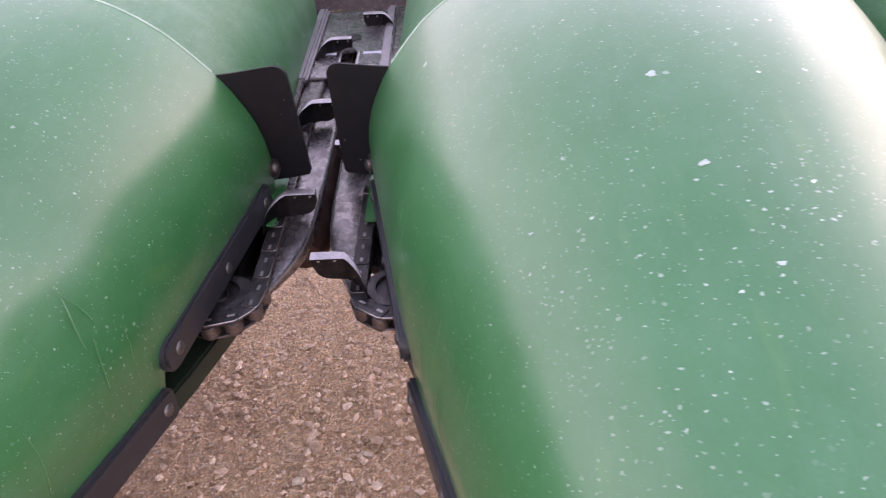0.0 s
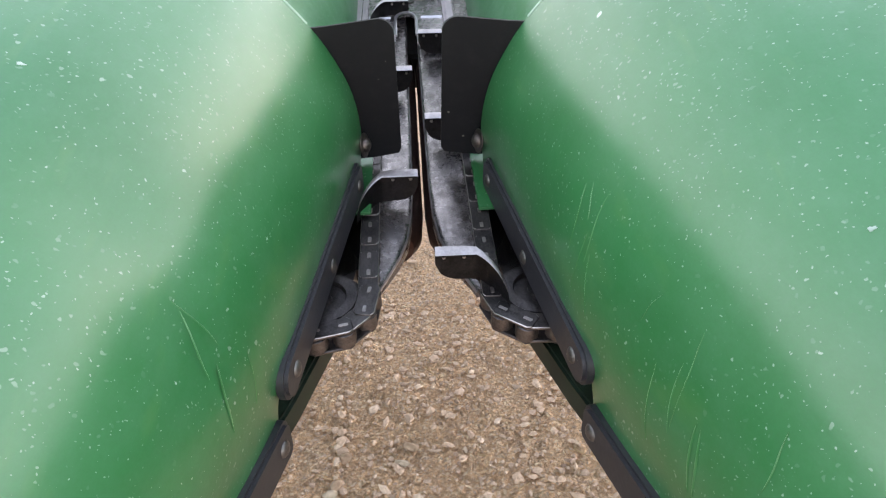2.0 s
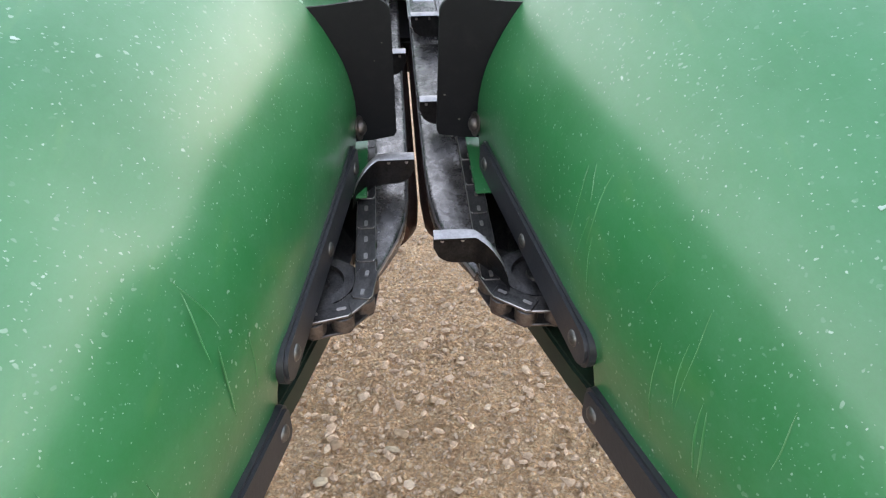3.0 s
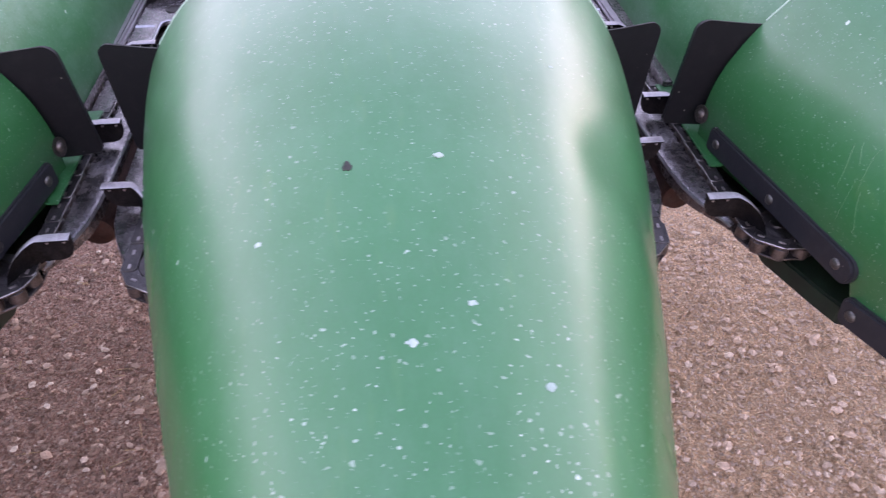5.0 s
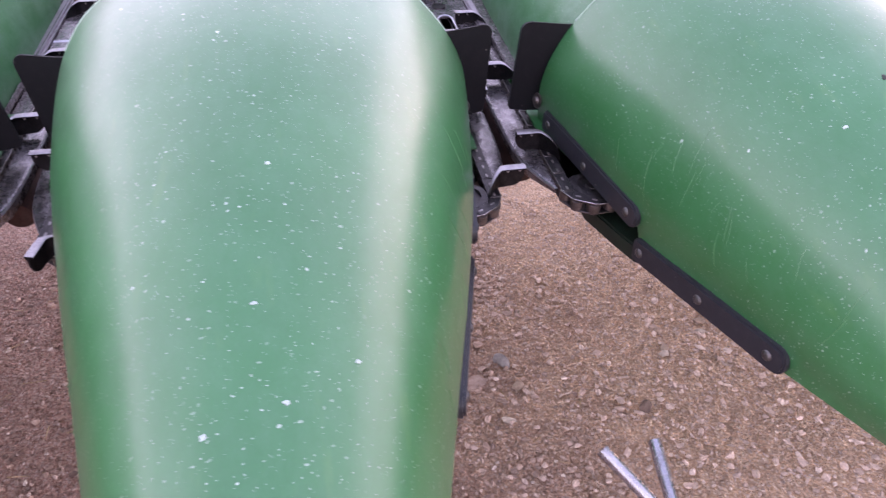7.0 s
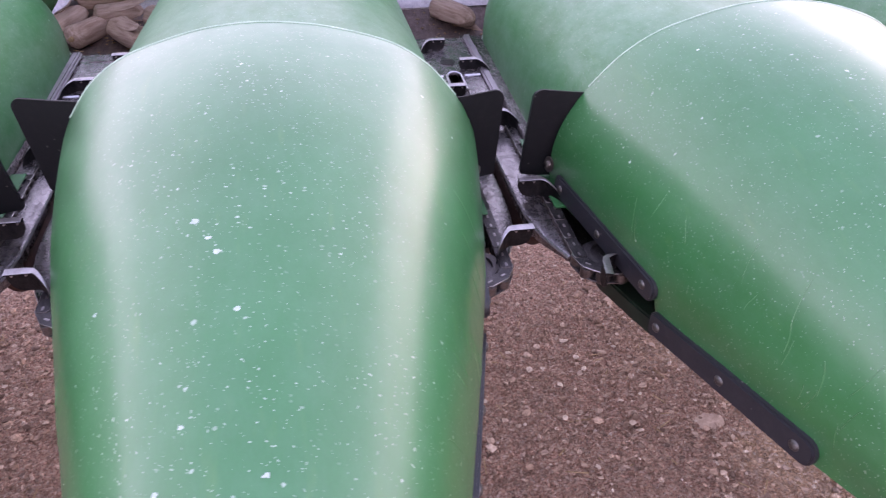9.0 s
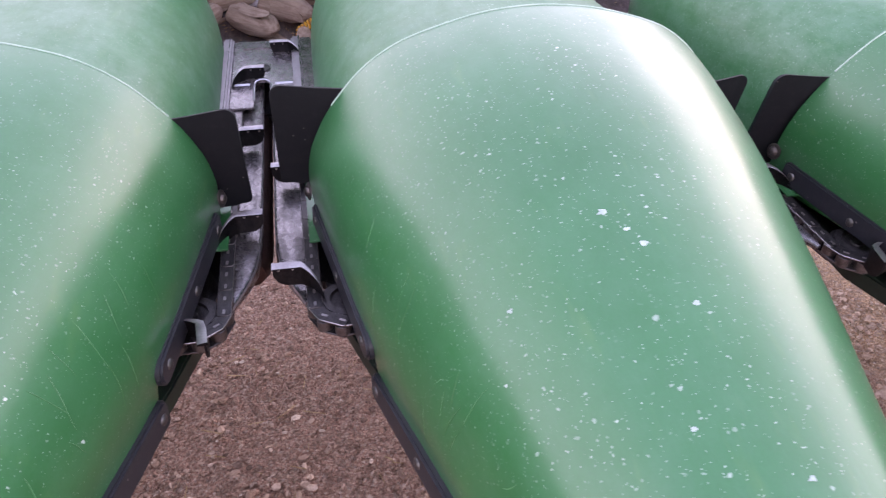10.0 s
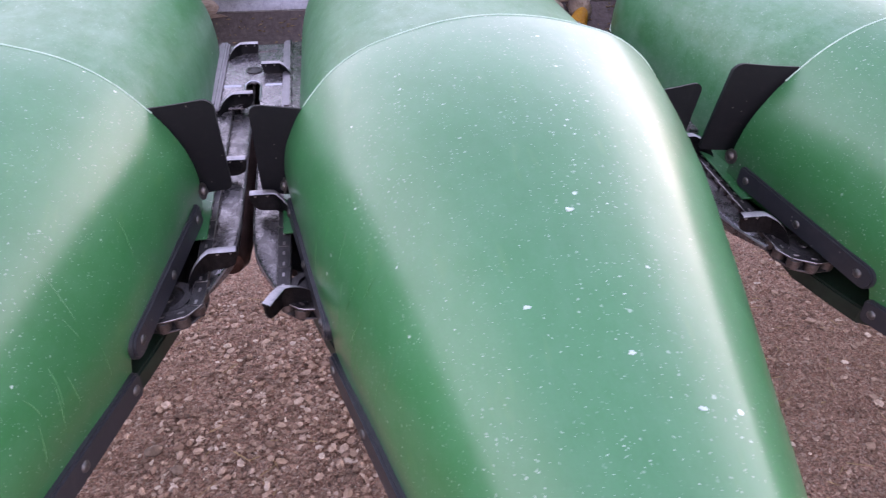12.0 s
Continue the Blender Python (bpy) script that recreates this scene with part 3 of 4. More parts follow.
def row_unit(k, right, left):
    """One row unit; right, left: where on the deck the foremost inner lug of each chain stands."""
    unit = thing("row_unit", Matrix.Translation((-ROW * k, 0, 0)) @ UNIT, "black steel row unit with deck plates and gathering chains", "row unit", "row units of the corn header")
    for side, first in ((1, right), (-1, left)):
        plate = part("deck_plate", deck_plate_bm(side), DECK, unit, "worn grey steel stripper plate", 50)
        plate.data.materials.append(BRIGHT)
        for fc in plate.data.polygons:
            if 0.15 < fc.normal.z < 0.9:
                fc.material_index = 1
        flip = Matrix.Scale(side, 4, (1, 0, 0))
        # gathering chain
        chain = new("gathering_chain")
        chain.parent = unit
        tagged(chain, "oily steel gathering chain with lugs")
        length = CHAIN_BACK - SPROCKET_Y + math.pi * SPROCKET_R + 0.16
        s0 = -CHAIN_BACK
        phase = (-first) % PITCH
        n = int(length / PITCH)
        for i in range(n):
            p, a = chain_at(s0 + phase % PITCH + i * PITCH)
            m = flip @ Matrix.Translation(p) @ Matrix.Rotation(a, 4, "Z")
            ob = part("link", LINK if i % 2 else INNER_LINK, None, chain)
            ob.matrix_local = m
            if i % 2:
                part("rivet", RIVET, None, chain).matrix_local = m
        s = -first
        while s - LUG_STEP > s0:
            s -= LUG_STEP
        while s < 0.30:
            p, a = chain_at(s if s < -SPROCKET_Y else -SPROCKET_Y + (s + SPROCKET_Y) * 0.58)
            ob = part("lug", LUG, None, chain, "bright worn steel lug")
            place = flip @ Matrix.Translation(p) @ Matrix.Rotation(a, 4, "Z")
            ob.matrix_local = place
            part("pin", PIN, None, chain).matrix_local = place
            s += LUG_STEP
        # idler sprocket with its hub
        disc = lathe([(0.036, -0.012), (0.040, -0.010), (0.040, 0.002), (0.0335, 0.003), (0.033, 0.0075), (0.0235, 0.008), (0.0225, 0.0035), (0.010, 0.0035), (0.009, 0.006), (0.001, 0.0065)], 28)
        part("idler_sprocket", moved(disc, Matrix.Translation((side * SPROCKET_X, SPROCKET_Y, CHAIN_Z))), DARKSTEEL, unit, "dark steel idler sprocket")
        # plate added below the chain so that the void there stays dark
        gap_outline = [(0.072, -0.10), (0.080, -0.165), (0.095, -0.19), (0.21, -0.19), (0.24, 0.30), (0.094, 0.62), (0.094, -0.05)]
        part("frame_beam", outline_solid([Vector((side * x, y, -0.042)) for x, y in gap_outline], Vector((0, 0, 0.022))), DARKSTEEL, unit, "black steel plate added to close the dark gap beside the chain")
        # black plate stands in for the shaded void between chain and rail
        guide = [(0.056, -0.105), (0.086, -0.125), (0.140, -0.135), (0.140, 0.25), (0.056, 0.25)]
        part("chain_guide", outline_solid([Vector((side * x, y, -0.034)) for x, y in guide], Vector((0, 0, 0.014))), BLACKSTEEL, unit)
        # green cover over the chain
        cov = box(0.057, 0.118, -0.066, 0.17, 0.0125, 0.016, 0.001)
        wall = box(0.114, 0.118, -0.064, 0.17, -0.03, 0.0115, 0.001)
        part("chain_cover", moved(join(cov, wall), Matrix.Scale(side, 4, (1, 0, 0))), GREEN, unit, "green painted chain cover")
        # side panel below the idler
        panel = [(0.094, -0.196), (0.107, -0.236), (0.120, -0.276), (0.133, -0.310), (0.162, -0.326), (0.24, -0.30), (0.24, -0.08), (0.098, -0.08)]
        part("side_panel", rounded(outline_solid([Vector((side * x, y, -0.056)) for x, y in panel], Vector((0, 0, 0.030))), 0.003), SHADEGREEN, unit, "green steel panel below the idler, its shade painted in")
        # side frame of the deck
        near = 0.066 if side > 0 else 0.081
        fr = join(box(near, near + 0.030, 0.16, 0.70, -0.02, 0.022, 0.004), box(near - 0.001, near + 0.0025, 0.16, 0.70, 0.018, 0.027, 0.001))
        part("side_frame", moved(fr, Matrix.Scale(side, 4, (1, 0, 0))), DECK, unit, "grey steel side frame", 40)
        strip = box(0.050, near - 0.002, 0.172, 0.46, 0.0075, 0.0115, 0.0008)
        part("chain_strip", moved(strip, Matrix.Scale(side, 4, (1, 0, 0))), DECK, unit, "worn steel strip over the chain")
        # stalk roll below the slot
        roll = lathe([(0.006, -0.045), (0.022, -0.04), (0.032, -0.02), (0.0345, 0.02), (0.0345, 0.55), (0.02, 0.56)], 20)
        ob = part("stalk_roll", moved(roll, Matrix.Translation((side * 0.0357, 0.0, -0.056)) @ Matrix.Rotation(radians(-90), 4, "X")), RUST, unit, "rusty steel stalk roll")
    # rear plate with the rounded end of the slot, a crease across it and raised ledges along its sides
    arch = [(-0.0115 - 0.0165 * math.cos(math.pi * i / 10), 0.470 + 0.017 * math.sin(math.pi * i / 10)) for i in range(11)]
    front = [(-0.079, 0.372), (-0.028, 0.372)] + arch + [(0.005, 0.372), (0.0635, 0.372), (0.0635, 0.70), (-0.079, 0.70)]
    rear = outline_solid([Vector((x, y, 0.0125)) for x, y in front], Vector((0, 0, 0.004)))
    part("rear_plate", rounded(rear, 0.001), REARSTEEL, unit, "bright worn steel rear deck plate")
    lip = [Vector((-0.028, 0.40, 0.017))] + [Vector((x, y, 0.017 + 0.003 * math.sin(math.pi * i / 10))) for i, (x, y) in enumerate(arch)] + [Vector((0.005, 0.40, 0.017))]
    part("slot_lip", tube_bm(lip, 0.0026, 6, (0, 0, 1)), BRIGHT, unit, "bright worn lip round the slot's end")
    for x0, x1 in ((-0.072, -0.036), (0.013, 0.048)):
        part("crease", rounded(outline_solid([Vector((x0, y, z)) for y, z in ((0.470, 0.0160), (0.475, 0.0190), (0.480, 0.0160))], Vector((x1 - x0, 0, 0))), 0.0006), BRIGHT, unit, "bright pressed crease")
    for x0, x1 in ((-0.096, -0.073), (0.0495, 0.069)):
        part("ledge", box(x0, x1, 0.350, 0.698, 0.0150, 0.0265, 0.004), LEDGE, unit, "pale grey raised ledge")
    part("plate_seam", box(-0.055, 0.035, 0.655, 0.661, 0.0165, 0.0185, 0.0008), DECK, unit)
    # added box that hides the lit ground behind the slot's end
    part("gear_case", box(-0.075, 0.06, 0.43, 0.69, -0.09, -0.03, 0.006), BLACKSTEEL, unit, "black box added under the deck to keep the slot end dark")
    ring = lathe([(0.017, 0.0), (0.017, 0.0022), (0.0125, 0.0025), (0.012, 0.0012), (0.001, 0.001)], 20)
    part("plate_bolt", moved(ring, Matrix.Translation((-0.013, 0.550, 0.0166))), DARKSTEEL, unit)
    return unit


LINK, INNER_LINK, RIVET, LUG, PIN = link_mesh(True), link_mesh(False), rivet_mesh(), lug_mesh(), pin_mesh()
LUGS = {-1: (-0.12, -0.03), 0: (-0.185, -0.05), 1: (-0.088, -0.187), 2: (-0.03, -0.165), 3: (-0.165, -0.034), 4: (-0.005, -0.15), 5: (-0.10, -0.02), 6: (-0.06, -0.15)}

# ---- ground ----
def ground_height(x, y):
    near = max(0.0, 1 - max(0.0, abs(x + 1.6) - 3.5) / 3) * max(0.0, 1 - max(0.0, abs(y - 0.3) - 2.2) / 3)
    if near == 0.0:
        return 0.0
    clods = abs(noise.noise(Vector((x * 38, y * 38, 9)))) * 0.0125 + 0.0048 * noise.noise(Vector((x * 95, y * 95, 2)))
    return near * (0.008 * noise.noise(Vector((x * 3, y * 3, 0))) + 0.004 * noise.noise(Vector((x * 11, y * 11, 4))) + clods)


def spread(lo, hi, step, far):
    """Fine coordinates from lo to hi, then ever wider ones out to far."""
    vals = list(np.arange(lo, hi + step / 2, step))
    d = step
    while vals[-1] < far:
        d *= 1.6
        vals.append(vals[-1] + d)
    d = step
    while vals[0] > -far:
        d *= 1.6
        vals.insert(0, vals[0] - d)
    return vals


xs, ys = spread(-4.2, 1.0, 0.009, 900), spread(-0.15, 1.25, 0.009, 900)
verts = [(x, y, ground_height(x, y)) for y in ys for x in xs]
nx = len(xs)
faces = [(j * nx + i, j * nx + i + 1, (j + 1) * nx + i + 1, (j + 1) * nx + i) for j in range(len(ys) - 1) for i in range(nx - 1)]
me = bpy.data.meshes.new("ground")
me.from_pydata(verts, [], faces)
me.shade_smooth()
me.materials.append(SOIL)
tagged(new("ground", me), "sandy brown gravel yard with small stones", "ground", kind="structure")

# ---- the header ----
base_snout = snout_hood(Matrix.Translation((ROW * 1.5, 0, 0)))
SNOUTS = {k: copy_thing(base_snout, Matrix.Translation((ROW * (0.5 - k), 0, 0))) for k in range(0, 7)}
for k, side, up in ((3, -1, 0.028), (5, 1, 0.012), (2, -1, -0.004)):
    for ob in SNOUTS[k].children:
        if ob.name.split(".")[0] == "flap" and (ob.data.vertices[0].co.x > 0) == (side > 0):
            ob.location.z = up
base_rear = rear_hood(Matrix.Translation((ROW * 1.5, 0, 0)))
for k in range(0, 7):
    copy_thing(base_rear, Matrix.Translation((ROW * (0.5 - k), 0, 0)))
for k in ROWS_BUILT:
    row_unit(k, *LUGS[k])



def hood_top(x, y):
    """The place and the outward normal on a hood's shell above (x, y)."""
    def height(x, y):
        sec = hood_section(y)[:len(REAR_CURVE)]
        for a, b in zip(sec, sec[1:]):
            if b.x <= abs(x) <= a.x and a.x > b.x:
                return a.z + (b.z - a.z) * (a.x - abs(x)) / (a.x - b.x)
        return sec[0].z
    z, e = height(x, y), 0.004
    nrm = Vector(((height(x - e, y) - height(x + e, y)) / (2 * e), (height(x, y - e) - height(x, y + e)) / (2 * e), 1)).normalized()
    return Vector((x, y, z)), nrm


def splash_bm(radius, seed, reach=1.0):
    """A dried drop with a ragged outline, a fraction of a millimetre thick."""
    bm = bmesh.new()
    n = 18
    rim = []
    for k in range(n):
        a = 2 * math.pi * k / n
        r = radius * (0.75 + 0.55 * noise.noise(Vector((math.cos(a) * 1.4, math.sin(a) * 1.4, seed * 3.7))))
        rim.append((r * math.cos(a) * 1.35 * reach, r * math.sin(a)))
    lo = [bm.verts.new((x, y, -0.0015)) for x, y in rim]
    hi = [bm.verts.new((x * 0.9, y * 0.9, 0.0005)) for x, y in rim]
    mid = bm.verts.new((0, 0, 0.0008))
    for k in range(n):
        j = (k + 1) % n
        bm.faces.new((lo[k], lo[j], hi[j], hi[k]))
        bm.faces.new((hi[k], hi[j], mid))
    return bm


DROP = plain_stone("dried_white_drop", (0.28, 0.38, 0.34), (0.52, 0.60, 0.56))
TAR = plain_stone("dark_drop", (0.02, 0.022, 0.02), (0.06, 0.06, 0.055))
SPLASHES = {
    0: [(-0.054, -0.338, 8), (-0.042, -0.436, 7), (-0.155, -0.430, 4), (-0.02, -0.52, 5), (0.05, -0.56, 5)],
    1: [(0.030, -0.566, 6), (0.072, -0.615, 7), (-0.011, -0.591, 8), (-0.114, -0.485, 6), (0.021, -0.444, 6), (0.138, -0.305, 5)],
    2: [(0.005, -0.648, 5), (0.084, -0.689, 5), (0.027, -0.730, 5), (-0.034, -0.746, 6), (0.020, -0.501, 5), (-0.10, -0.596, 4)],
    3: [(-0.054, -0.452, 8), (-0.040, -0.476, 6), (-0.031, -0.494, 7), (-0.012, -0.558, 6), (-0.071, -0.689, 5), (0.010, -0.697, 6), (-0.054, -0.648, 5), (-0.149, -0.493, 5)],
    4: [(0.039, -0.672, 7), (-0.078, -0.558, 6), (-0.014, -0.468, 7), (-0.005, -0.623, 6)],
}
for k, drops in SPLASHES.items():
    for i, (x, y, mm) in enumerate(drops):
        at, nrm = hood_top(x, y)
        ob = part("splash", splash_bm(mm / 1000 * 0.55, k * 10 + i), DROP, SNOUTS[k], "dried white splash")
        ob.matrix_local = along(at, nrm, (1, 0, 0))
at, nrm = hood_top(-0.048, -0.446)
part("splash", splash_bm(0.0056, 5, 0.75), TAR, SNOUTS[1], "small dark spot of tar").matrix_local = along(at, nrm, (1, 0, 0))

# ---- trough and auger behind the row units ----
X0, X1 = -ROW * 6.6, ROW * 1.9
bm = bmesh.new()
prof = [(0.62, 0.885), (0.70, 0.896), (0.80, 0.872), (0.90, 0.850), (1.00, 0.846), (1.12, 0.862), (1.24, 0.905), (1.24, 0.885), (1.12, 0.842), (1.0, 0.826), (0.90, 0.83), (0.80, 0.85), (0.62, 0.86)]
a = [bm.verts.new((X0, y, z)) for y, z in prof]
b = [bm.verts.new((X1, y, z)) for y, z in prof]
for i in range(len(prof)):
    j = (i + 1) % len(prof)
    bm.faces.new((a[i], a[j], b[j], b[i]))
bm.faces.new(a[::-1])
bm.faces.new(b)
trough = tagged(new("auger_trough", mesh_of("auger_trough", bm, TROUGH)), "grimy steel auger trough strewn with chaff", "trough")
bm = bmesh.new()
prof = [(1.236, 0.908), (1.26, 0.922), (1.29, 0.95), (1.34, 1.05), (1.36, 1.45), (1.38, 1.45), (1.36, 1.04), (1.305, 0.935), (1.27, 0.905), (1.236, 0.890)]
a = [bm.verts.new((X0, y, z)) for y, z in prof]
b = [bm.verts.new((X1, y, z)) for y, z in prof]
for i in range(len(prof)):
    j = (i + 1) % len(prof)
    bm.faces.new((a[i], a[j], b[j], b[i]))
bm.faces.new(a[::-1])
bm.faces.new(b)
tagged(new("trough_back", mesh_of("trough_back", bm, POLISHED)), "corn-polished steel back sheet of the trough", "trough")

auger = thing("cross_auger", Matrix.Translation((0, 1.03, 1.14)), "green painted cross auger in its steel trough", "auger")
tube = lathe([(0.09, X0 + 0.02), (0.09, X1 - 0.02)], 32)
part("tube", moved(tube, Matrix.Rotation(radians(90), 4, "Y")), GREEN, auger, "green auger tube")
bm = bmesh.new()
inner, outer = [], []
turn_len, steps = 0.72, 48
start = -math.pi / 2 - 2 * math.pi * (-2.66 - X0 - 0.05) / turn_len
for i in range(int((X1 - X0 - 0.1) / turn_len * steps)):
    x = X0 + 0.05 + i * turn_len / steps
    ang = 2 * math.pi * i / steps + start
    c, s = math.cos(ang), math.sin(ang)
    inner.append(bm.verts.new((x, 0.085 * c, 0.085 * s)))
    outer.append(bm.verts.new((x, 0.265 * c, 0.265 * s)))
for i in range(len(inner) - 1):
    bm.faces.new((inner[i], inner[i + 1], outer[i + 1], outer[i]))
flight = part("flight", bm, GREEN, auger, "green spiral flight", 80)
thick = flight.modifiers.new("thickness", "SOLIDIFY")
thick.thickness = 0.006


# ---- scratches and a dent on the snouts ----
marks = Nodes("scratched_green")
for sock, value in (("Coat_Weight", 0.75), ("Coat_Roughness", 0.30)):
    marks.put(marks.bsdf, sock, value)
SCRATCH = marks.done(marks.ramp(marks.noise(marks.coords(), 60.0, 5), (0.35, (0.016, 0.150, 0.042)), (0.7, (0.050, 0.200, 0.072))), 0.42, 0.0, 0.46)


def scratch_bm(points, width):
    """A tapered scrape lying on the shell: points are (place, outward normal)."""
    bm = bmesh.new()
    rows = []
    for i, (p, nrm) in enumerate(points):
        q = points[min(i + 1, len(points) - 1)][0] - points[max(i - 1, 0)][0]
        f = i / (len(points) - 1)
        sideways = q.cross(nrm).normalized() * width * (0.15 + 0.85 * math.sin(math.pi * f) ** 0.6) / 2
        rows.append([bm.verts.new(p - sideways + nrm * 0.0003), bm.verts.new(p + nrm * 0.0006), bm.verts.new(p + sideways + nrm * 0.0003)])
    for a, b in zip(rows, rows[1:]):
        for j in range(2):
            bm.faces.new((a[j], a[j + 1], b[j + 1], b[j]))
    return bm


def shell_place(side, y, s):
    """A place on a snout's side: s from 0 at the foot to 1 at the ridge."""
    def at(y, s):
        sec = hood_section(y)[:len(REAR_CURVE)]
        f = max(0.0, min(0.999, s)) * (len(sec) - 1)
        p = sec[int(f)].lerp(sec[int(f) + 1], f - int(f))
        return Vector((side * p.x, p.y, p.z))
    p = at(y, s)
    nrm = (at(y, s + 0.02) - p).cross(at(y - 0.01, s) - p).normalized()
    if nrm.x * side < 0:
        nrm = -nrm
    return p, nrm


rng = random.Random(41)
for k in range(0, 6):
    for side in (1, -1):
        for n in range(12):
            y, s, dy, ds = rng.uniform(-0.66, -0.26), rng.uniform(0.03, 0.32), rng.uniform(-0.012, 0.014), rng.uniform(0.06, 0.20)
            pts = [shell_place(side, y + dy * f / 10 + 0.0012 * math.sin(f * 0.4 + n), s + ds * f / 10) for f in range(11)]
            part("scratch", scratch_bm(pts, rng.uniform(0.0006, 0.0016)), SCRATCH, SNOUTS[k], "pale scrape in the plastic")

for k in range(0, 6):
    for side in (1, -1):
        for n in range(3):
            y, s, bow = rng.uniform(-0.60, -0.24), rng.uniform(0.04, 0.25), rng.uniform(-0.003, 0.003)
            pts = [shell_place(side, y + 0.010 * f / 12 + bow * math.sin(math.pi * f / 12), s + 0.13 * f / 12) for f in range(13)]
            part("rub_mark", scratch_bm(pts, rng.uniform(0.0012, 0.0024)), SCRATCH, SNOUTS[k], "pale rubbed mark in the plastic")

dented = next(ob for ob in SNOUTS[1].children if ob.name.split(".")[0] == "shell")
dented.data = dented.data.copy()
for v in dented.data.vertices:
    c = v.co
    for at, deep, wide, tall in (((0.178, -0.355, 0.955), 0.0085, 0.048, 0.052), ((0.215, -0.390, 0.880), 0.004, 0.030, 0.040)):
        d = c - Vector(at)
        g = math.exp(-((d.y + 0.25 * d.z) / wide) ** 2 - (math.hypot(d.x, d.z) / tall) ** 2)
        c -= Vector((0.75, -0.1, 0.65)) * deep * g
    v.co = c


# ---- stones, straw and what lies about ----
def pebbles(name, count, lo, hi, seed, x0, x1, y0, y1, label, material):
    """A scatter of angular stones in one mesh."""
    rng = np.random.default_rng(seed)
    ico = bmesh.new()
    bmesh.ops.create_icosphere(ico, subdivisions=1, radius=1)
    base = np.array([v.co[:] for v in ico.verts])
    tris = np.array([[v.index for v in fc.verts] for fc in ico.faces])
    ico.free()
    size = lo * (hi / lo) ** (rng.random(count) ** 2.2)
    x, y = rng.uniform(x0, x1, count), rng.uniform(y0, y1, count)
    keep = rng.random(count) < np.clip(1.0 - 0.62 * np.exp(-((x + 1.95) / 0.75) ** 4), 0.3, 1.0)   # few loose stones on the trodden ground here
    size, x, y, count = size[keep], x[keep], y[keep], int(keep.sum())
    turn = rng.uniform(0, 6.283, count)
    sx, sy, sz = size * rng.uniform(0.8, 1.5, count), size * rng.uniform(0.6, 1.1, count), size * rng.uniform(0.4, 0.8, count)
    jit = 1 + rng.uniform(-0.28, 0.28, (count, len(base), 1))
    v = base[None] * jit * np.stack([sx, sy, sz], 1)[:, None]
    c, s = np.cos(turn)[:, None], np.sin(turn)[:, None]
    vx, vy = v[..., 0] * c - v[..., 1] * s, v[..., 0] * s + v[..., 1] * c
    z = np.array([ground_height(a, b) for a, b in zip(x, y)])
    out = np.stack([vx + x[:, None], vy + y[:, None], v[..., 2] + (z + sz * rng.uniform(-0.15, 0.5, count))[:, None]], 2).reshape(-1, 3)
    fc = (tris[None] + (np.arange(count) * len(base))[:, None, None]).reshape(-1, 3)
    me = bpy.data.meshes.new(name)
    me.from_pydata(out.tolist(), [], fc.tolist())
    me.materials.append(material)
    return tagged(new(name, me), label, "gravel", kind="stuff")


pebbles("gravel", 27000, 0.0019, 0.0080, 3, -4.3, 1.0, -0.45, 1.15, "loose fine gravel in brown and grey", STONE)
pebbles("coarse_gravel", 10000, 0.0036, 0.0125, 5, -4.3, 1.0, -0.45, 1.3, "loose coarse gravel stones on the yard", STONE)

pebbles("scattered_stone", 1600, 0.0048, 0.0135, 21, -4.3, 1.0, -0.2, 1.0, "larger angular stones strewn over the gravel", STONE)
pebbles("pebble_patch", 520, 0.0055, 0.0125, 8, -1.02, -0.52, 0.42, 1.05, "reddish brown clods and pebbles", STONE)
pebbles("pebble_patch", 1000, 0.0060, 0.0145, 9, -3.45, -2.66, 0.05, 1.05, "rounded reddish brown pebbles", STONE)
GREYSTONE = plain_stone("grey_stone", (0.17, 0.155, 0.145), (0.34, 0.31, 0.29))
TANSTONE = plain_stone("tan_stone", (0.26, 0.18, 0.13), (0.46, 0.36, 0.28))
PALESTONE = plain_stone("pale_stone", (0.40, 0.33, 0.26), (0.60, 0.52, 0.43))
FLATSTONE = plain_stone("buried_stone", (0.34, 0.235, 0.19), (0.58, 0.44, 0.36))
BROWNSTONE = plain_stone("brown_stone", (0.11, 0.075, 0.06), (0.25, 0.18, 0.145))


def stone(x, y, length, width, height, turn, material, label, seed):
    bm = bmesh.new()
    bmesh.ops.create_icosphere(bm, subdivisions=3, radius=1)
    for v in bm.verts:
        d = 1 + 0.22 * noise.noise(v.co * 1.3 + Vector((seed * 7.1, 0, 0))) + 0.07 * noise.noise(v.co * 4 + Vector((0, seed * 3.3, 0)))
        v.co = Vector((v.co.x * length / 2, v.co.y * width / 2, max(v.co.z, -0.5) * height)) * d
    ob = new("stone", mesh_of("stone", bm, material, 60))
    ob.matrix_world = pose(x, y, ground_height(x, y) + (height * 0.15 if height > 0.0085 else -0.003), 0, 0, turn)
    return tagged(ob, label, "stone", "stones on the gravel")


stone(-0.654, 0.326, 0.058, 0.036, 0.022, -55, GREYSTONE, "smooth grey oval stone lying on gravel", 1)
stone(-0.637, 0.219, 0.036, 0.026, 0.014, 30, TANSTONE, "small tan stone lying on gravel", 2)
stone(-0.690, 0.104, 0.040, 0.020, 0.012, -25, PALESTONE, "pale angular stone chip lying on gravel", 3)
stone(-0.900, 0.225, 0.085, 0.070, 0.008, 15, FLATSTONE, "flat brown-grey rock half buried in gravel", 4)
stone(-0.745, 0.260, 0.105, 0.055, 0.007, 5, FLATSTONE, "flat tan rock half buried in gravel", 5)
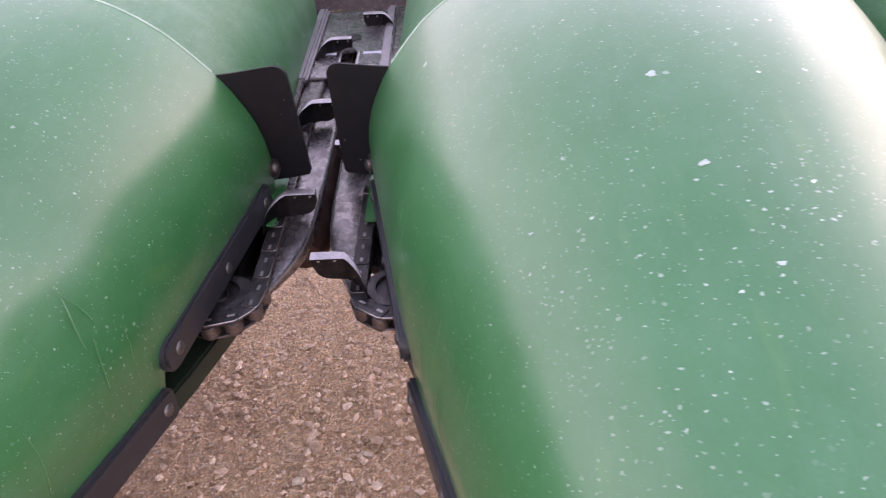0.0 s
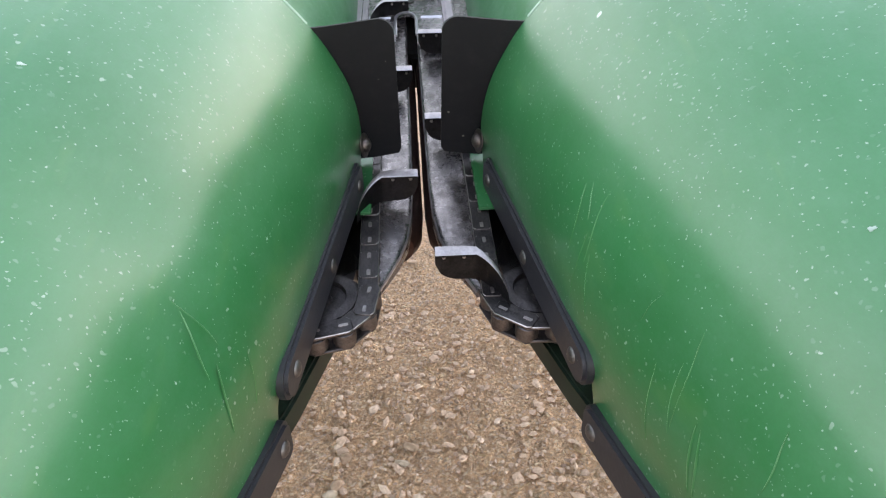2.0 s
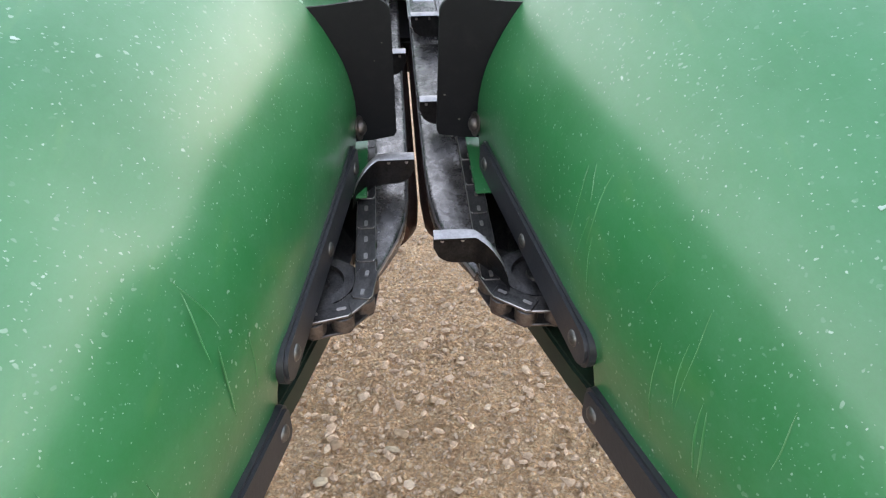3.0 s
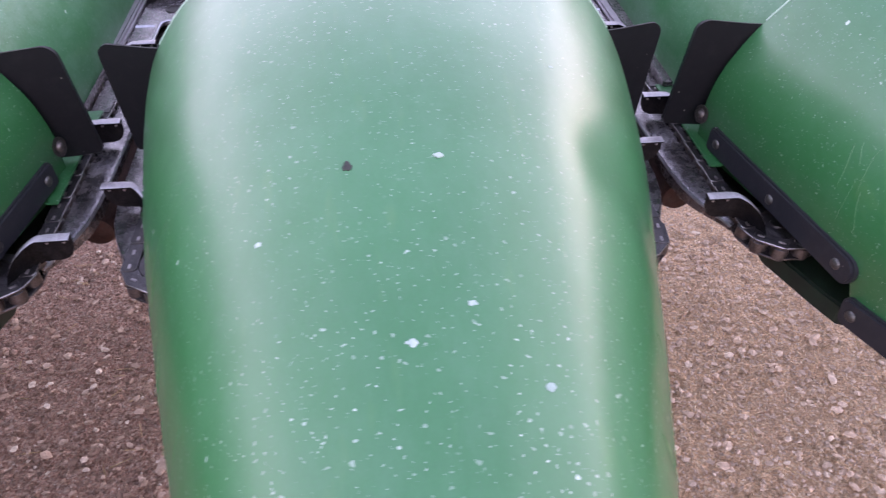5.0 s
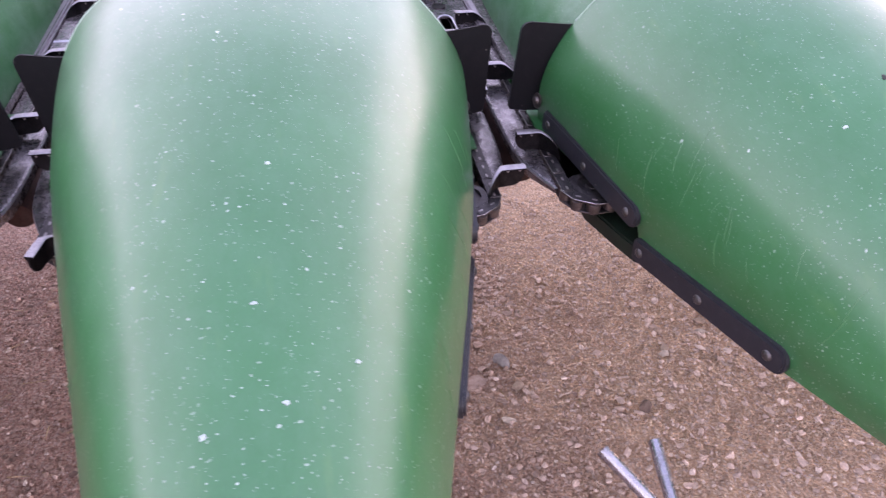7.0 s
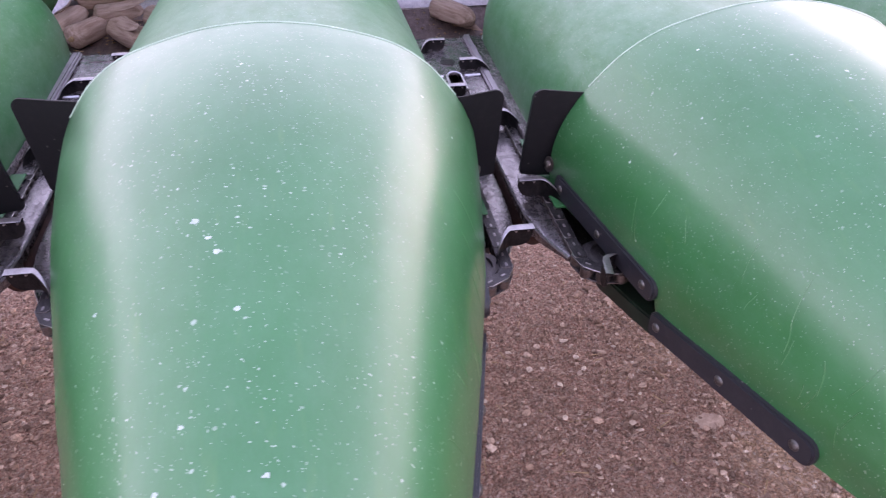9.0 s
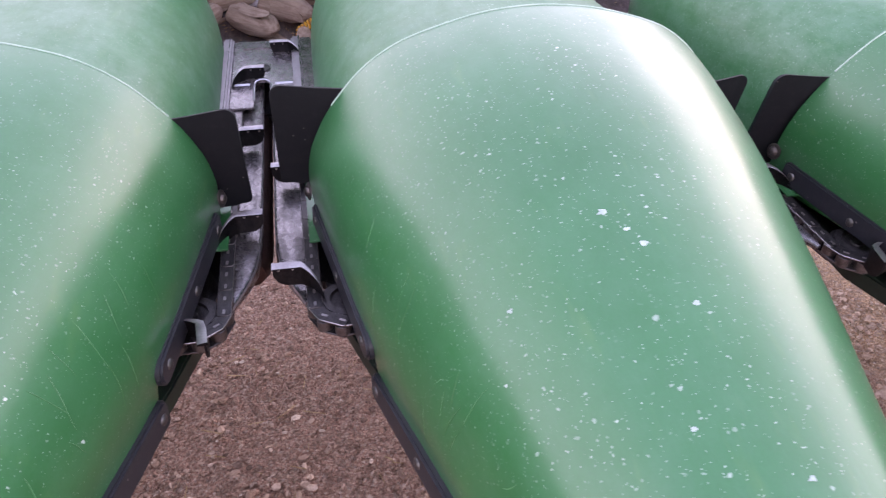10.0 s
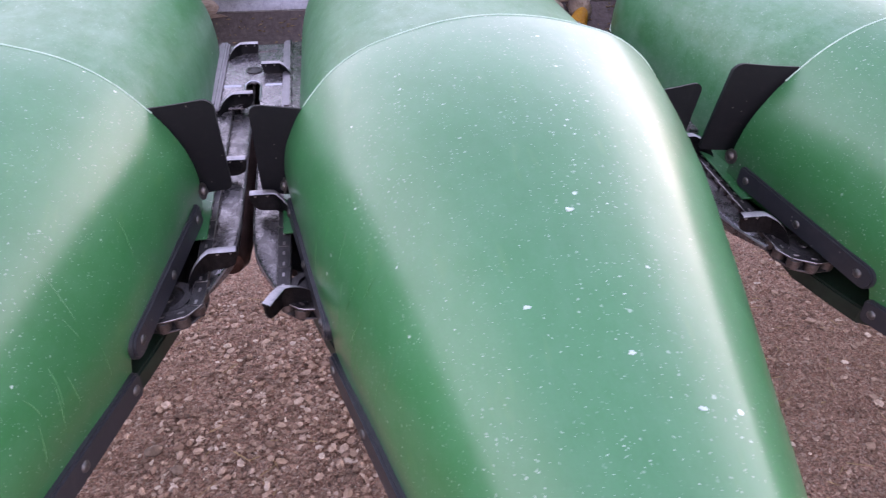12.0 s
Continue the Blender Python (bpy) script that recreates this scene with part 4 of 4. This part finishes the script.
stone(-0.830, 0.165, 0.062, 0.040, 0.007, -10, FLATSTONE, "flat tan rock half buried in gravel", 6)
stone(-0.345, 0.081, 0.036, 0.030, 0.020, 40, BROWNSTONE, "angular brown stone standing on gravel", 7)
stone(-0.205, 0.272, 0.030, 0.022, 0.010, 10, PALESTONE, "pale pebble lying on gravel", 8)
stone(-0.060, 0.345, 0.034, 0.014, 0.009, -15, PALESTONE, "long pale pebble lying on gravel", 9)
stone(-0.815, 0.541, 0.024, 0.020, 0.013, 0, BROWNSTONE, "round brown pebble lying on gravel", 10)
stone(-0.041, 0.388, 0.036, 0.018, 0.011, -20, TANSTONE, "long tan pebble lying on gravel", 11)
stone(-0.180, 0.368, 0.028, 0.024, 0.013, 20, TANSTONE, "tan pebble lying on gravel", 12)
stone(-0.196, 0.291, 0.034, 0.022, 0.012, 60, TANSTONE, "tan pebble lying on gravel", 13)
stone(0.117, 0.632, 0.026, 0.018, 0.010, 0, TANSTONE, "tan pebble lying on gravel", 14)
stone(-3.411, 0.364, 0.045, 0.030, 0.014, 25, BROWNSTONE, "brown stone lying among gravel", 15)
stone(-3.340, 0.288, 0.038, 0.026, 0.012, -35, BROWNSTONE, "brown stone lying among gravel", 16)

# dry straw and leaf scraps
STRAW = plain_stone("dry_straw", (0.30, 0.19, 0.10), (0.55, 0.40, 0.24))
rng = random.Random(11)
bm = bmesh.new()
for i in range(420):
    x, y = rng.uniform(-4.2, 0.9), rng.uniform(-0.3, 1.1)
    ln, wd = rng.uniform(0.006, 0.035), rng.uniform(0.0006, 0.0020)
    a = rng.uniform(0, 6.28)
    z = ground_height(x, y) + 0.004
    t, n = Vector((math.cos(a), math.sin(a), rng.uniform(-0.08, 0.08))), Vector((-math.sin(a), math.cos(a), 0))
    c = Vector((x, y, z))
    q = [c - t * ln - n * wd, c + t * ln - n * wd * 0.5, c + t * ln + n * wd * 0.5, c - t * ln + n * wd]
    lo = [bm.verts.new(p - Vector((0, 0, 0.0012))) for p in q]
    up = [bm.verts.new(p) for p in q]
    bm.faces.new(up)
    bm.faces.new(lo[::-1])
    for j in range(4):
        bm.faces.new((lo[j], lo[(j + 1) % 4], up[(j + 1) % 4], up[j]))
tagged(new("straw", mesh_of("straw", bm, STRAW)), "scattered dry straw and stalk scraps", "straw", kind="stuff")


# ---- forked rod in the second slot ----
RODSTEEL = worn_steel("rod_steel", (0.46, 0.45, 0.48), (0.30, 0.29, 0.31), 0.24, 0.35)
fork = thing("forked_rod", Matrix.Translation((-0.749, -0.70, 0)), "forked bright steel rod standing on the gravel", "rod")
part("prong", tube_bm([Vector(p) for p in ((-0.050, 0.083, 0.674), (-0.022, 0.050, 0.650), (0.006, 0.018, 0.625), (0.016, 0.0, 0.60))], 0.0078), RODSTEEL, fork)
part("prong", tube_bm([Vector(p) for p in ((0.028, 0.109, 0.646), (0.026, 0.070, 0.628), (0.023, 0.030, 0.612), (0.016, 0.0, 0.60))], 0.0078), RODSTEEL, fork)
part("stem", tube_bm([Vector(p) for p in ((0.016, 0.002, 0.605), (0.014, -0.03, 0.50), (0.01, -0.06, 0.2), (0.0, -0.08, 0.0))], 0.0085), RODSTEEL, fork)


# ---- ears of corn and chaff in the trough ----
def husk_bm(length, radius, seed):
    """A husked ear along z: overlapping dry leaves, drawn out at the tip."""
    bm = bmesh.new()
    rings = []
    for i in range(19):
        f = i / 18
        r = radius * (1.06 - 0.26 * f) * min(1.0, math.sqrt(max(0.02, 1 - (1 - min(1.0, f / 0.16)) ** 2)), math.sqrt(max(0.02, 1 - (max(0.0, f - 0.72) / 0.28) ** 2)))
        ring = []
        for k in range(36):
            a = 2 * math.pi * k / 36
            # each leaf wraps over the next with a step, and is creased lengthwise
            wrap = ((a * 3 / (2 * math.pi) + 0.25 * f + seed * 0.37) % 1.0) * 0.13
            crease = 0.018 * abs(math.sin(9 * a + seed + 2 * f)) + 0.13 * noise.noise(Vector((math.cos(a) * 1.6, math.sin(a) * 1.6, f * 3 + seed)))
            rr = r * (0.95 + wrap + crease)
            ring.append(bm.verts.new((rr * math.cos(a), rr * math.sin(a), f * length)))
        rings.append(ring)
    for a, b in zip(rings, rings[1:]):
        for k in range(36):
            bm.faces.new((a[k], a[(k + 1) % 36], b[(k + 1) % 36], b[k]))
    bm.faces.new(rings[0][::-1])
    bm.faces.new(rings[-1])
    return bm


def husk_leaf_bm(length, radius, angle, seed):
    """A loose leaf of the husk that has come away towards the tip, curled and ragged."""
    bm = bmesh.new()
    rows = []
    for i in range(9):
        f = i / 8
        away = radius * (1.05 + 0.55 * f ** 3)
        half = radians(30) * (1 - 0.75 * f ** 2)
        rows.append([])
        for k in range(5):
            a = angle + half * (k / 2 - 1) + 0.3 * f * math.sin(seed)
            rr = away * (1 + 0.05 * noise.noise(Vector((k * 1.3, f * 4, seed)))) * (1.0 - 0.25 * max(0.0, f - 0.75))
            rows[-1].append(bm.verts.new((rr * math.cos(a), rr * math.sin(a), length * (0.35 + 0.72 * f) + 0.004 * noise.noise(Vector((k * 2.1, seed, 3))))))
    for a, b in zip(rows, rows[1:]):
        for k in range(4):
            bm.faces.new((a[k], a[k + 1], b[k + 1], b[k]))
    return bm


def husked_ear(x, y, z, turn, tilt, seed, length=0.17, radius=0.030):
    ear = thing("corn_ear", pose(x, y, z, 90 + tilt, 0, turn), "ear of corn in its dry tan husk", "corn ear", "ears of corn in the trough")
    part("husk", husk_bm(length, radius, seed), HUSK, ear, "dry papery tan husk", 60)
    for angle in (0.9 + seed, 3.4 + seed * 1.7):
        leaf = part("husk_leaf", husk_leaf_bm(length, radius, angle, seed), HUSK, ear, "loose curled husk leaf", 60)
        leaf.modifiers.new("thickness", "SOLIDIFY").thickness = 0.0008
    part("stalk_end", lathe([(0.006, -0.008), (0.007, -0.002), (0.008, 0.004)], 10), STRAW, ear)
    return ear


def bare_cob(x, y, z, turn, tilt, length=0.13):
    cob = thing("corn_cob", pose(x, y, z, 90 + tilt, 0, turn), "shelled-out yellow corn cob with bright kernels", "corn cob", "ears of corn in the trough")
    bm = bmesh.new()
    for i in range(19):
        f = i / 18
        r = 0.024 * (1 - 0.45 * f ** 2.5)
        for k in range(14):
            a = 2 * math.pi * (k + 0.5 * (i % 2)) / 14
            m = Matrix.Translation((r * math.cos(a), r * math.sin(a), 0.008 + f * (length - 0.016))) @ Matrix.Rotation(a, 4, "Z") @ Matrix.Diagonal((0.0038, 0.0046, 0.0037, 1))
            bmesh.ops.create_icosphere(bm, subdivisions=1, radius=1, matrix=m)
    part("kernel_coat", bm, KERNEL, cob, "rows of orange-yellow kernels", 80)
    part("core", lathe([(0.012, -0.004), (0.022, 0.002), (0.021, length * 0.7), (0.009, length)], 14), HUSK, cob, "pale cob core")
    return cob


def lying(p, q):
    """Turn and tilt of a thing whose own z axis runs from p to q."""
    d = Vector(q) - Vector(p)
    return math.degrees(math.atan2(d.x, -d.y)), -math.degrees(math.asin(d.z / d.length)), d.length


EARS = (((-2.395, 1.165, 0.900), (-2.275, 0.985, 0.890), 0.036), ((-2.315, 1.245, 0.912), (-2.175, 1.105, 0.900), 0.037),
        ((-2.47, 1.235, 0.915), (-2.33, 1.275, 0.925), 0.034), ((-2.49, 1.06, 0.893), (-2.44, 1.22, 0.905), 0.032), ((-2.12, 1.10, 0.893), (-2.08, 1.27, 0.915), 0.034),
        ((-2.56, 1.14, 0.90), (-2.50, 1.28, 0.93), 0.034), ((-2.27, 1.29, 0.955), (-2.10, 1.27, 0.955), 0.035), ((-2.52, 1.29, 0.965), (-2.35, 1.285, 0.965), 0.034),
        ((-3.36, 1.20, 0.905), (-3.21, 1.255, 0.920), 0.035), ((-1.76, 1.09, 0.895), (-1.62, 1.15, 0.900), 0.034), ((-1.46, 1.22, 0.915), (-1.36, 1.07, 0.893), 0.034))
for n, (p, q, radius) in enumerate(EARS):
    turn, tilt, length = lying(p, q)
    husked_ear(*p, turn, tilt, n + 1, length, radius)
turn, tilt, length = lying((-2.205, 0.905, 0.888), (-2.130, 1.065, 0.905))
bare_cob(-2.205, 0.905, 0.888, turn, tilt, length)

rng = random.Random(4)
verts, faces = [], []
for i in range(3600):
    x, y = rng.uniform(X0 + 0.2, X1 - 0.2), 0.655 + 0.57 * rng.random() ** 1.2
    z = lerp_table([(1.24, 0.905), (1.12, 0.862), (1.0, 0.846), (0.90, 0.85), (0.80, 0.872), (0.70, 0.896), (0.62, 0.885)], y) + 0.002
    a, ln, wd = rng.uniform(0, 6.28), rng.uniform(0.002, 0.010), rng.uniform(0.001, 0.003)
    t, n, c = Vector((math.cos(a), math.sin(a), 0)), Vector((-math.sin(a), math.cos(a), 0)), Vector((x, y, z))
    base = len(verts)
    verts += [c - t * ln, c + n * wd, c + t * ln, c - n * wd, c + Vector((0, 0, 0.002)), c - Vector((0, 0, 0.002))]
    faces += [(base + p, base + q, base + r) for p, q, r in ((0, 3, 4), (3, 2, 4), (2, 1, 4), (1, 0, 4), (3, 0, 5), (2, 3, 5), (1, 2, 5), (0, 1, 5))]
me = bpy.data.meshes.new("chaff")
me.from_pydata(verts, [], faces)
me.materials.append(STRAW)
tagged(new("chaff", me), "chaff and loose kernels in the auger trough", "chaff", kind="stuff")
